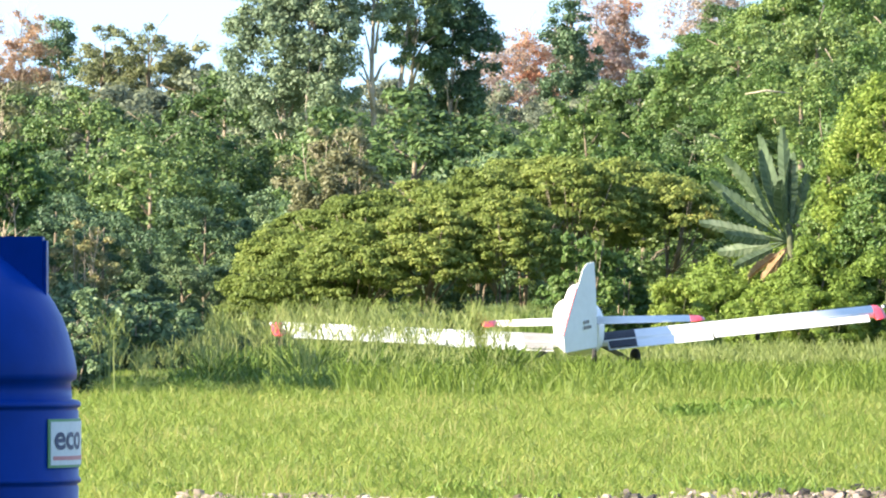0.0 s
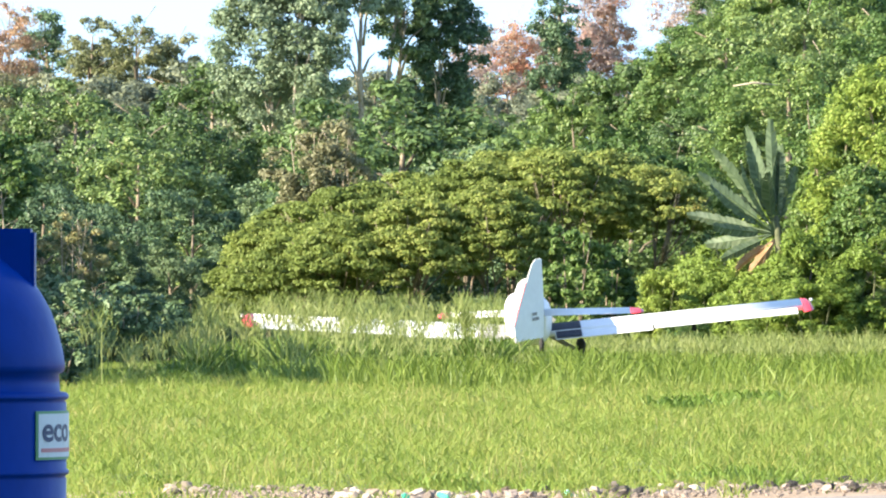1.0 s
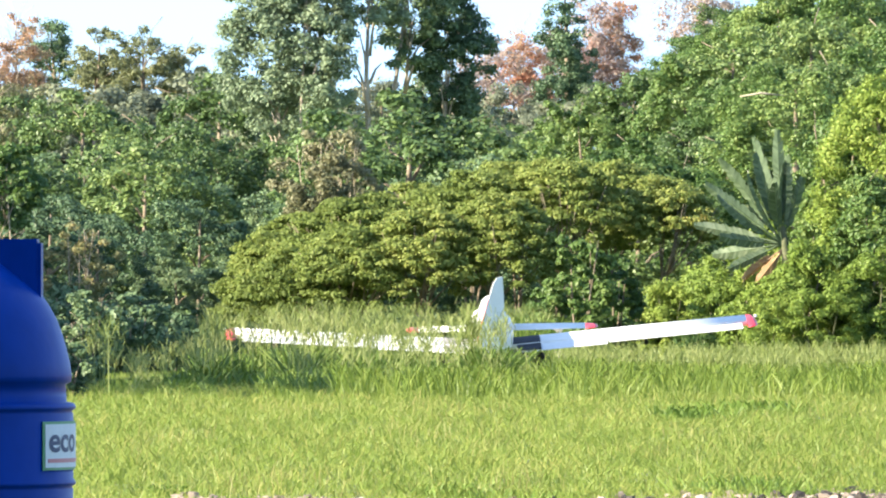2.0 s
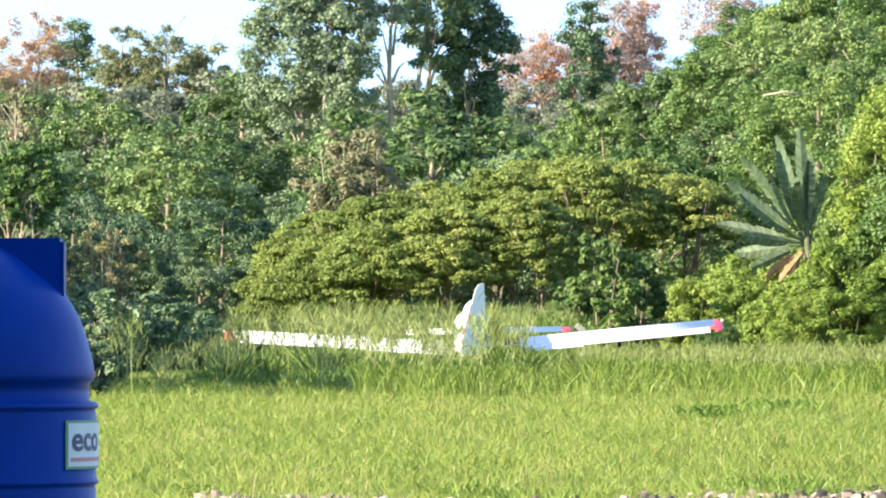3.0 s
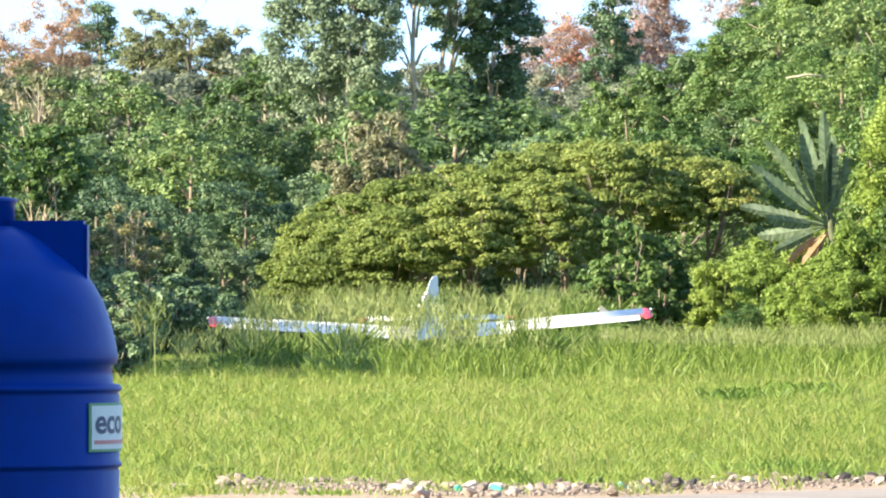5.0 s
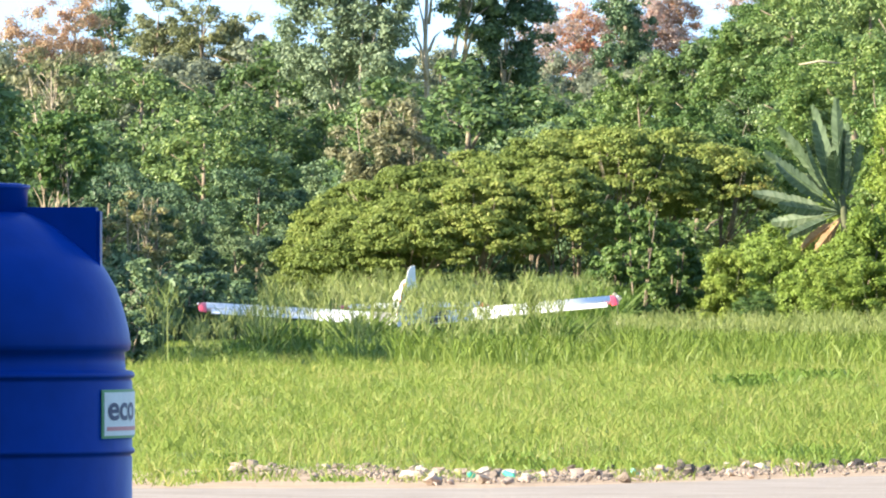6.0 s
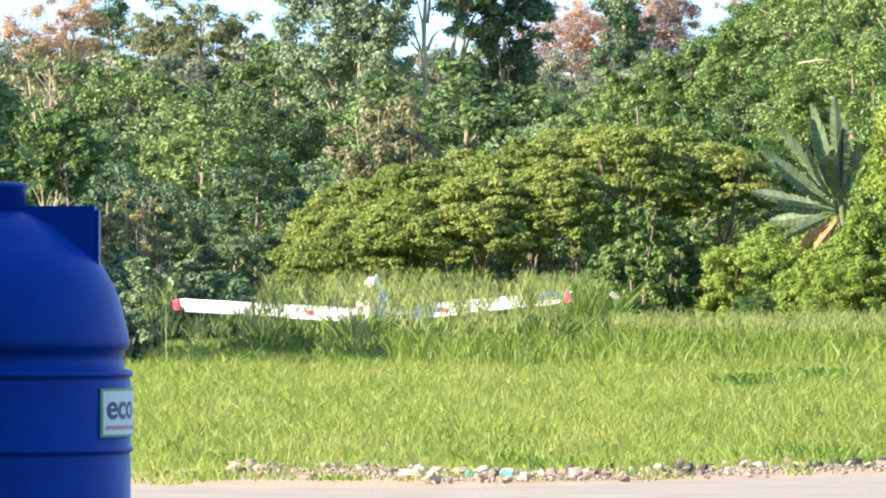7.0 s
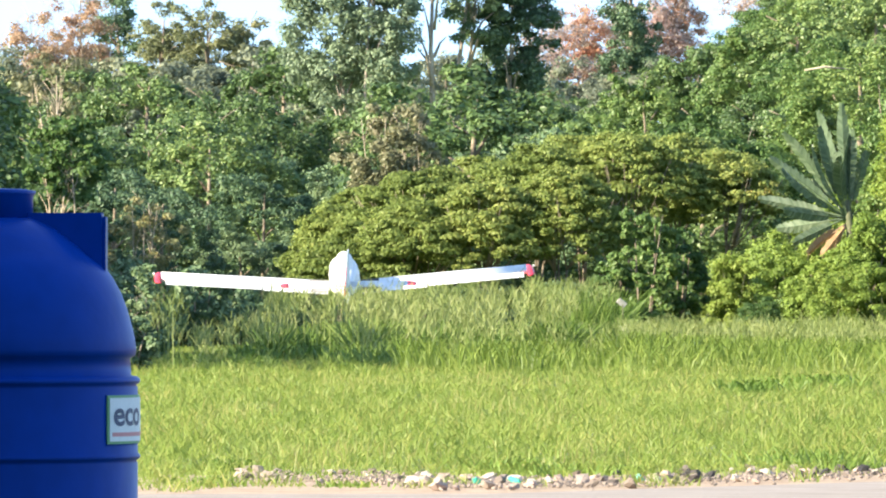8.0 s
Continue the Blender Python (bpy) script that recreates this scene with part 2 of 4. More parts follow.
def build_ground():
    xs = np.concatenate([np.linspace(-2500, -80, 14), np.linspace(-72, 72, 73), np.linspace(80, 2500, 14)])
    ys = np.concatenate([np.linspace(-600, 40, 12), np.linspace(50, 900, 171), np.linspace(950, 4500, 16)])
    X, Y = np.meshgrid(xs, ys)
    rough = np.array([noise.noise((a * 0.15, b * 0.15, 3.0)) for a, b in zip(X.ravel(), Y.ravel())]).reshape(X.shape)
    Z = ground_z(X, Y) + rough * 0.05 * smooth((Y - 110) / 60)
    nx, ny = len(xs), len(ys)
    i = (np.arange(ny - 1)[:, None] * nx + np.arange(nx - 1)[None, :]).ravel()
    me = mesh_of("ground", np.stack([X, Y, Z], -1), quads=np.stack([i, i + 1, i + nx + 1, i + nx], 1), mat=M_GROUND, smooth=True)
    tagged(new("ground", me), "green turf ground rising to a wooded hill", "ground", kind="structure")


def slab(name, corners, z, mat, label, cat):
    bm = bmesh.new()
    top = [bm.verts.new((x, y, z)) for x, y in corners]
    low = [bm.verts.new((x, y, z - 0.2)) for x, y in corners]
    bm.faces.new(top)
    n = len(top)
    for k in range(n):
        bm.faces.new((top[k], low[k], low[(k + 1) % n], top[(k + 1) % n]))
    bmesh.ops.recalc_face_normals(bm, faces=bm.faces)
    return tagged(part(name, bm, mat, None), label, cat, kind="structure")


def blades(name, mat, spots, height, width, lean, rng, bend=0.5):
    """Curved tapering blades, three pieces each."""
    n = len(spots)
    a = rng.uniform(0, math.tau, n)
    d = np.stack([np.cos(a), np.sin(a), np.zeros(n)], 1) * lean[:, None]
    b = rng.uniform(0, math.tau, n)
    s = np.stack([np.cos(b), np.sin(b) * 0.4, np.zeros(n)], 1)
    s = unit(s) * (width * 0.5)[:, None]
    H = height[:, None]
    up = np.array([[0, 0, 1.0]])
    p0 = spots
    p1 = spots + up * H * 0.45 + d * H * 0.22
    p2 = spots + up * H * 0.8 + d * H * (0.22 + bend * 0.45)
    p3 = spots + up * H * (1.0 - 0.25 * bend) + d * H * (0.22 + bend * 1.1)
    v = np.stack([p0 - s, p0 + s, p1 - s, p1 + s, p2 - s * 0.75, p2 + s * 0.75, p3], 1)
    k = np.arange(n)[:, None] * 7
    q = np.concatenate([k + [0, 1, 3, 2], k + [2, 3, 5, 4]])
    return mesh_of(name, v, quads=q, tris=k + [4, 5, 6], mat=mat)


def short_blades(name, mat, spots, height, width, lean, rng):
    """Leaning blades of two pieces each."""
    n = len(spots)
    a, b = rng.uniform(0, math.tau, n), rng.uniform(0, math.tau, n)
    d = np.stack([np.cos(a), np.sin(a), np.zeros(n)], 1) * lean[:, None]
    s = unit(np.stack([np.cos(b), np.sin(b) * 0.4, np.zeros(n)], 1)) * (width * 0.5)[:, None]
    H = height[:, None]
    up = np.array([[0, 0, 1.0]])
    p1 = spots + up * H * 0.6 + d * H * 0.35
    p2 = spots + up * H * 0.92 + d * H
    v = np.stack([spots - s, spots + s, p1 - s * 0.9, p1 + s * 0.9, p2], 1)
    k = np.arange(n)[:, None] * 5
    return mesh_of(name, v, quads=k + [0, 1, 3, 2], tris=k + [2, 3, 4], mat=mat)


def on_ground(x, y, sink=0.02):
    return np.stack([x, y, ground_z(x, y) - sink], 1)


def road_edge(x):
    return 83.0 + 1.55 * max(0.0, x - 0.3)


def build_field():
    rng = np.random.default_rng(21)
    # short turf, denser close by
    n = 380000
    y = 83.5 + (400 - 83.5) * rng.random(n) ** 1.25
    x = rng.uniform(-1, 1, n) * (0.056 * y + 2.5)
    wave = np.array([noise.noise((a * 0.9, 1.5, 4.0)) + 0.5 * noise.noise((a * 2.7, 7.5, 4.0)) for a in x])
    edge = 85.5 + 5.5 * smooth((x + 2.3) / 0.8) + 0.5 * np.maximum(x - 1.0, 0)
    patch = np.array([noise.noise((a * 2.2, b * 0.5, 9.0)) if b < 96 else 0.0 for a, b in zip(x, y)])
    keep = (y > edge + 2.4 * wave + rng.normal(0, 0.8, n)) | ((patch > 0.28) & (y > 84.3 + 1.55 * np.maximum(0, x - 0.3)))
    x, y = x[keep], y[keep]
    tuft = np.array([noise.noise((a * 0.9, b * 0.22, 0.0)) + 0.6 * noise.noise((a * 3.0, b * 0.8, 5.0)) for a, b in zip(x, y)])
    h = rng.uniform(0.07, 0.22, len(x)) * np.clip(1 + 0.9 * tuft, 0.3, 2.4) * (0.75 + 0.25 * smooth((y - 90) / 25))
    h = h * (1 + 0.7 * smooth((y - 185) / 25) * (1 - smooth((y - 226) / 8)))
    me = short_blades("turf", M_GRASS, on_ground(x, y), h, rng.uniform(0.006, 0.013, len(x)) * (0.7 + y / 260), rng.uniform(0.2, 1.6, len(x)), rng)
    tagged(new("turf", me), "sunlit yellow-green rough grass covering the field", "grass", kind="stuff")
    # thin dry flower stalks that stand in drifts over the turf
    n = 30000
    y = 93 + (330 - 93) * rng.random(n) ** 1.2
    x = rng.uniform(-1, 1, n) * (0.056 * y + 2.5)
    drift = np.array([noise.noise((a * 0.5, b * 0.06, 12.0)) + 0.4 * noise.noise((a * 1.9, b * 0.3, 2.0)) for a, b in zip(x, y)])
    keep = drift > rng.uniform(0.02, 0.4, n)
    x, y = x[keep], y[keep]
    me = short_blades("dry_stalks", M_STRAW, on_ground(x, y), rng.uniform(0.16, 0.36, len(x)), rng.uniform(0.004, 0.008, len(x)) * (0.7 + y / 200), rng.uniform(0.1, 0.7, len(x)), rng)
    tagged(new("dry_stalks", me), "drifts of thin straw-coloured grass stalks in the turf", "grass", kind="stuff")


def tall_patch(label, n, xr, yr, hr, seed, edge=None, wid=(0.02, 0.04), stalks=0, stalk_h=(1.5, 2.2), ease=None, mat=M_TALL):
    rng = np.random.default_rng(seed)
    x, y = rng.uniform(*xr, n), rng.uniform(*yr, n)
    c = np.array([noise.noise((a * 0.55, b * 0.12, seed * 1.7)) for a, b in zip(x, y)])
    keep = c > rng.uniform(-0.45, 0.15, n)
    if edge is not None:
        keep &= edge(x, y)
    x, y, c = x[keep], y[keep], c[keep]
    h = rng.uniform(*hr, len(x)) * (1 + 0.45 * c)
    if ease is not None:
        h = h * ease(x, y)
    base = new("tall_grass")
    part("blades", blades("blades", mat, on_ground(x, y), h, rng.uniform(*wid, len(x)), rng.uniform(0.15, 1.1, len(x)), rng, 0.85), mat, base)
    if stalks:
        pick = rng.integers(0, len(x), stalks)
        sx, sy = x[pick], y[pick]
        sh = rng.uniform(*stalk_h, stalks) * (1 if ease is None else ease(sx, sy))
        spots = on_ground(sx, sy)
        part("stalks", blades("stalks", M_SEED, spots, sh, np.full(stalks, 0.018), rng.uniform(0.05, 0.35, stalks), rng, 0.25), M_SEED, base)
        # feathery heads: fine bristles round the top of every stalk
        k = 26
        a = np.repeat(spots + np.stack([np.zeros(stalks), np.zeros(stalks), sh * 0.86], 1), k, 0)
        a = a + rng.normal(0, 1, a.shape) * np.array([0.1, 0.1, 0.13])
        part("seed_heads", blades("seed_heads", M_SEED, a, rng.uniform(0.12, 0.32, len(a)), np.full(len(a), 0.014), rng.uniform(0.5, 1.3, len(a)), rng, 0.7), M_SEED, base)
    return tagged(base, label, "tall grass", kind="stuff")


def build_tall_grass():
    tall_patch("pale uncut grass at the runway's near edge", 12000, (-1.0, 14.5), (200, 224), (0.5, 0.84), 2, wid=(0.014, 0.028), mat=M_GRASS)
    # reeds along the runway's near edge: they end at a shaded hollow
    tall_patch("tall green reed grass with feathery seed stalks", 15000, (-6.4, 3.2), (206, 232), (0.38, 0.8), 3, wid=(0.018, 0.05),
               edge=lambda x, y: x > -0.0252 * y + 0.35 * np.sin(y * 1.7),
               ease=lambda x, y: (0.35 + 0.65 * smooth((y - 204) / 9)) * (0.5 + 0.5 * smooth((x + 5.4) / 2.4)) * (1 - 0.55 * smooth((x - 1.8) / 1.2)), stalks=170, stalk_h=(1.0, 1.8))
    for k, (x, y, w) in enumerate(((-0.25, 221, 0.5), (1.35, 222, 0.7), (2.3, 221, 0.4), (-1.7, 220, 0.35), (-3.4, 219, 0.6))):
        tall_patch("dense broad-bladed reed tuft in the grass", 420, (x - w, x + w), (y - 2, y + 2), (0.6, 1.1), 40 + k, wid=(0.025, 0.05), stalks=12, stalk_h=(1.3, 1.8))
    tall_patch("arching reed plumes at the edge of the shaded hollow", 60, (-6.5, -4.8), (200, 214), (0.4, 0.8), 6, wid=(0.016, 0.036), edge=lambda x, y: x < -0.026 * y, stalks=9, stalk_h=(1.0, 1.8))
    tall_patch("high clump of reed grass at the runway's far side", 3600, (-7, 5.8), (374, 394), (0.5, 1.3), 5, wid=(0.04, 0.08), stalks=240, stalk_h=(1.4, 2.9))
    tall_patch("feathery reed grass beside the runway", 1500, (3.3, 6.0), (352, 364), (1.2, 2.3), 8, wid=(0.025, 0.05),
               stalks=60, stalk_h=(1.6, 2.6))
    tall_patch("pale fine grass along the field's far edge", 9000, (5, 22), (285, 345), (0.45, 0.9), 14, wid=(0.02, 0.035), mat=M_GRASS, stalks=500, stalk_h=(0.8, 1.2))


# ---- plants ----
def branch_rods(rng, base, top, spread, count, r0, start=0.35):
    """Limbs that leave a trunk from base to top and spread out."""
    out = []
    base, top = Vector(base), Vector(top)
    for _ in range(count):
        f = rng.uniform(start, 0.95)
        p = base.lerp(top, f)
        a = rng.uniform(0, math.tau)
        d = Vector((math.cos(a), math.sin(a), 0)) * spread * rng.uniform(0.45, 1.0)
        rise = (top.z - base.z) * rng.uniform(0.08, 0.3)
        out.append(([p, p + d * 0.5 + Vector((0, 0, rise * 0.7)), p + d + Vector((0, 0, rise))], [r0 * (1.1 - f), r0 * 0.6 * (1.1 - f), r0 * 0.2]))
    return out


def join_tubes(rods, n=6):
    bm = bmesh.new()
    for path, radii in rods:
        t = tube(path, radii, n)
        me = bpy.data.meshes.new("rod")
        t.to_mesh(me)
        t.free()
        bm.from_mesh(me)
        bpy.data.meshes.remove(me)
    return bm


def tree(kind, label, height, spread, mat, bark, seed, low=0.2, clumps=46, per=150, leaf=0.34, flat=1.0, trunk_r=None,
         clump_r=(0.09, 0.2), limbs=9, hollow=0.35, stems=1, lean=(0, 0), category="tree", width=0.55, top_heavy=0.0):
    """A plant at the origin: tapered stems, limbs and a crown of leaf clumps with gaps."""
    rng = np.random.default_rng(seed)
    ob = new(kind)
    r = trunk_r or height * 0.018
    rods = []
    crown = Vector((lean[0], lean[1], height * 0.9))
    for s in range(stems):
        a = rng.uniform(0, math.tau)
        off = Vector((math.cos(a), math.sin(a), 0)) * (spread * 0.12 * (stems > 1))
        topp = crown + off * (4.0 if stems > 1 else 1.0) * rng.uniform(0.6, 1.4)
        mid = (off + topp) * 0.5 + Vector(rng.normal(0, 0.03, 3)) * height
        pth = [off - Vector((0, 0, 0.4)), off.lerp(mid, 0.5), mid, topp]
        rods.append((pth, [r * 1.25, r, r * 0.75, r * 0.2]))
        rods += branch_rods(rng, mid.lerp(off, 0.3), topp, spread * 0.52, max(2, limbs // stems), r * 0.75, 0.1)
    part("trunk", join_tubes(rods, 6), bark, ob, "branching trunk")
    cl = []
    zc, hz = height * (1 + low) / 2, height * (1 - low) / 2
    while len(cl) < clumps:
        u = unit(rng.normal(size=3))
        k = rng.uniform(hollow, 1.0) ** 0.6
        if u[2] < 0 and rng.random() < top_heavy:
            continue
        px, py, pz = u * k
        wob = 1 + 0.35 * noise.noise((px * 1.6 + seed, py * 1.6, pz * 1.6))
        cr = spread * rng.uniform(*clump_r)
        z = zc + (abs(pz) ** flat) * math.copysign(1, pz) * hz * wob * 0.92
        cl.append((px * spread * wob + lean[0] * z / height, py * spread * wob + lean[1] * z / height, z, cr * 1.25, cr * 0.85))
    spots, nrm = clump_leaves(cl, per, rng)
    part("crown", leaf_mesh("crown", mat, spots, nrm, np.full(len(spots), leaf), width, rng=rng), mat, ob)
    return tagged(ob, label, category)


def parasol_tree(label, height, spread, skirt, seed):
    """A broad dome of flat leaf tiers over bare forking stems; skirt: how far down the rim hangs, as a share of the height."""
    rng = np.random.default_rng(seed)
    ob = new("umbrella_tree")
    rods = []
    for s in range(3):
        a = rng.uniform(0, math.tau)
        out = Vector((math.cos(a), math.sin(a), 0))
        fork = out * 0.3 + Vector((0, 0, height * rng.uniform(0.38, 0.52)))
        rods.append(([out * 0.1 - Vector((0, 0, 0.3)), out * 0.12 + Vector((0, 0, height * 0.22)), fork], [0.075, 0.06, 0.045]))
        for _ in range(5):
            b = a + rng.uniform(-1.2, 1.2)
            r = spread * rng.uniform(0.35, 0.95)
            end = Vector((math.cos(b) * r, math.sin(b) * r, height * (0.93 - 0.3 * skirt * (r / spread) ** 2)))
            rods.append(([fork, fork.lerp(end, 0.55) + Vector((0, 0, -0.06 * height)), end], [0.04, 0.026, 0.01]))
    part("trunk", join_tubes(rods, 6), M_BARK, ob, "forking brown stems")
    cl = []
    for _ in range(300):
        r, a = math.sqrt(rng.random()), rng.uniform(0, math.tau)
        tier = rng.choice([0.0, 0.45, 0.95, 1.5], p=[0.42, 0.26, 0.19, 0.13])
        wob = 0.3 * noise.noise((3 * r * math.cos(a) + seed, 3 * r * math.sin(a), 0))
        z = height * (1 - skirt * r ** 2.2) - tier * (0.5 + skirt) + wob
        c = rng.uniform(0.22, 0.5)
        cl.append((spread * r * math.cos(a), spread * r * math.sin(a), z, c, c * 0.42))
    spots, nrm = clump_leaves(cl, 85, rng, 0.55)
    part("crown", leaf_mesh("crown", M_OLIVE, spots, nrm, np.full(len(spots), 0.18), 0.5, rng=rng), M_OLIVE, ob)
    return tagged(ob, label, "tree")


def place(ob, x, y, turn=0, scale=1.0, tall=1.0, z=None):
    gz = float(ground_z(np.float64(x), np.float64(y))) if z is None else z
    ob.matrix_basis = Matrix.LocRotScale((x, y, gz), Euler((0, 0, radians(turn))), (scale, scale, scale * tall))
    return ob


def spread_copies(protos, spots, rng, group, fill=0.9):
    """Copies of the prototypes on spots (x, y, height); the first ones are the prototypes themselves."""
    used = set()
    for x, y, h in spots:
        k = int(rng.integers(0, len(protos)))
        p, ph = protos[k]
        s = fill * h / ph
        m = Matrix.LocRotScale((x, y, float(ground_z(np.float64(x), np.float64(y)))), Euler((0, 0, rng.uniform(0, math.tau))),
                               (s * rng.uniform(0.9, 1.2), s * rng.uniform(0.9, 1.2), s))
        if k in used:
            copy_thing(p, m)
        else:
            used.add(k)
            p.matrix_basis = m
        p["group"] = group


def row_of(rng, x0, x1, y, step, top, jitter=0.12, dy=12):
    """Spots along a line; top(x) is the height above sea level that the crowns reach."""
    out, x = [], x0
    while x < x1:
        yy = y + rng.uniform(-dy, dy)
        gz = float(ground_z(np.float64(x), np.float64(yy)))
        out.append((x, yy, max(2.5, (top(x) - gz) * (1 + rng.uniform(-jitter, jitter)))))
        x += step * rng.uniform(0.75, 1.25)
    return out


def build_forest():
    rng = np.random.default_rng(5)
    lab = "broad-leaved forest tree with a dense dark green crown"
    deep = [(tree("forest_tree", lab, 10, 3.6, m, M_BARK, 30 + k, low=0.02, clumps=190, per=120, leaf=0.23, limbs=4, clump_r=(0.07, 0.165), hollow=0.78), 10)
            for k, m in enumerate((M_FOREST, M_BLUEGREEN, M_FOREST, M_BLUEGREEN))]
    spots = row_of(rng, -21.5, -5, 432, 2.6, lambda x: 6.6 + 0.5 * math.sin(x), 0.15, 6)
    spots += row_of(rng, -23.5, 5, 468, 2.4, lambda x: 9.2 + 0.6 * math.sin(x * 0.7), 0.12)
    spots += row_of(rng, -25.5, 4.5, 505, 2.5, lambda x: 11.0 + 0.7 * math.sin(x * 0.5 + 1), 0.1)
    spots += row_of(rng, -28, 6, 560, 2.7, lambda x: (13.4 if x < -4 else 11.6) + 0.5 * math.sin(x * 0.4), 0.08)
    spots += row_of(rng, -31, 9, 620, 2.9, lambda x: 14.8 if x < -5 else 12.4, 0.06)
    # rows out of view on the left, added to shade the thickets
    spots += row_of(rng, -23, -19.2, 376, 1.9, lambda x: 8.2, 0.1, 2) + row_of(rng, -24, -19.2, 390, 1.8, lambda x: 7.2, 0.1, 3)
    # unseen trees added along the field's side to cast shade on it
    spots += row_of(rng, -17.6, -16.6, 281, 3, lambda x: 8.6, 0.1, 1) + row_of(rng, -17.8, -16.8, 289, 3, lambda x: 10.2, 0.1, 1) + row_of(rng, -18.2, -17.0, 295, 3, lambda x: 10.4, 0.1, 1) + row_of(rng, -18.0, -17.0, 302, 3, lambda x: 10.4, 0.1, 1) + row_of(rng, -18.6, -17.4, 309, 3, lambda x: 10.2, 0.1, 1)
    spots += row_of(rng, -19.0, -17.8, 317, 3, lambda x: 9.0, 0.1, 1) + row_of(rng, -19.4, -18.2, 326, 3, lambda x: 8.6, 0.1, 1)
    # more unseen shade trees, beside the hollow and left of the wood's foot
    spots += [(-16.2 - 0.5 * math.sin(k * 2.1), 203 + 4.3 * k, 7.9 + 0.6 * math.sin(k * 1.3)) for k in range(24)] + [(-21.6 - 0.4 * math.sin(k * 1.7), 372 + 4.5 * k, 8.6) for k in range(14)]
    spread_copies(deep, spots, rng, "forest behind the field", 1.06)
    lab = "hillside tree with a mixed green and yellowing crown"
    # two of the three carry the leaf colour paled for haze
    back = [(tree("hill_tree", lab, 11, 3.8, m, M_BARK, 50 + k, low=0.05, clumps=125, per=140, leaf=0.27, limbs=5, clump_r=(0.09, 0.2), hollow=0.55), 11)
            for k, m in enumerate((M_HILL_HAZE, M_FOREST, M_HILL_HAZE))]
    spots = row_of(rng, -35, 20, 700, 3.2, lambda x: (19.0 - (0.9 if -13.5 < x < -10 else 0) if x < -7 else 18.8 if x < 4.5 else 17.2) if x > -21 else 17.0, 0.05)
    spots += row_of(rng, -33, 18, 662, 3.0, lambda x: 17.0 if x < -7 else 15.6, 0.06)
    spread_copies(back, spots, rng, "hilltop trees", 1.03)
    lab = "bright green tree on the rising slope"
    tallest = [(tree("slope_tree", lab, 15, 4.0, m, M_BARK, 80 + k, low=0.02, clumps=300, per=130, leaf=0.22, limbs=5, clump_r=(0.07, 0.16), hollow=0.72), 15)
               for k, m in enumerate((M_LIME, M_FOREST, M_LIME))]
    lush = [(tree("slope_tree", lab, 10, 3.4, m, M_BARK, 70 + k, low=0.02, clumps=190, per=125, leaf=0.22, limbs=4, clump_r=(0.07, 0.165), hollow=0.75), 10)
            for k, m in enumerate((M_LIME, M_FOREST, M_LIME, M_FOREST))]
    spots = row_of(rng, 3.5, 27, 520, 2.6, lambda x: 10.6 + 0.5 * (x - 3.5), 0.06)
    spots += row_of(rng, 7, 25, 480, 2.5, lambda x: 8.6 + 0.42 * (x - 5) + (2.0 if x > 16 else 0), 0.08)
    spots += row_of(rng, 11, 24, 446, 2.5, lambda x: 7.8 + 0.75 * (x - 9), 0.1)
    spots += row_of(rng, 19.5, 29, 560, 2.6, lambda x: 20.5 + 0.1 * x, 0.06)
    high = [p for p in spots if p[2] > 11.5] + row_of(rng, 13.7, 27, 528, 2.8, lambda x: 17.6 + 0.4 * (x - 15), 0.05)
    spread_copies(lush, [p for p in spots if p[2] <= 11.5], rng, "trees on the slope")
    spread_copies(tallest, high, rng, "trees on the slope", 0.95)
    lab = "leafy roadside bush overgrown with creepers"
    bushy = [(tree("bush", lab, 5, 2.0, m, M_STEM, 90 + k, low=0.0, clumps=95, per=210, leaf=0.15, limbs=4, stems=3, trunk_r=0.04, category="bush", clump_r=(0.1, 0.2), hollow=0.65), 5)
             for k, m in enumerate((M_VINE, M_LIME, M_VINE))]
    spots = row_of(rng, 10.2, 26, 402, 1.25, lambda x: 4.0 + 0.3 * (x - 10), 0.2, 5)
    spots += row_of(rng, 15, 27, 418, 2.0, lambda x: 6.2 + 0.35 * (x - 14), 0.15, 5)
    spots += row_of(rng, 11.5, 20, 379, 1.6, lambda x: 2.6 + 0.85 * max(0, min(2.6, x - 12.5)), 0.12, 3)
    spread_copies(bushy, spots, rng, "bushes at the wood's edge")
    lab = "leafy green bush under the wood's edge"
    shady = [(tree("bush", lab, 5, 2.0, m, M_STEM, 96 + k, low=0.0, clumps=95, per=180, leaf=0.17, limbs=4, stems=3, trunk_r=0.04, category="bush", clump_r=(0.1, 0.2), hollow=0.65), 5)
             for k, m in enumerate((M_FOREST, M_BLUEGREEN))]
    spots = row_of(rng, -20, 9, 399, 2.0, lambda x: 2.0 + 0.5 * math.sin(x * 1.3), 0.3, 4)
    spots += row_of(rng, -24, -5, 424, 2.0, lambda x: 3.6 + 0.5 * math.sin(x * 1.3), 0.3, 4)
    spots += row_of(rng, 0.5, 12, 408, 1.7, lambda x: 3.6 + 0.7 * math.sin(x * 1.9), 0.2, 3)
    spread_copies(shady, spots, rng, "bushes under the wood")


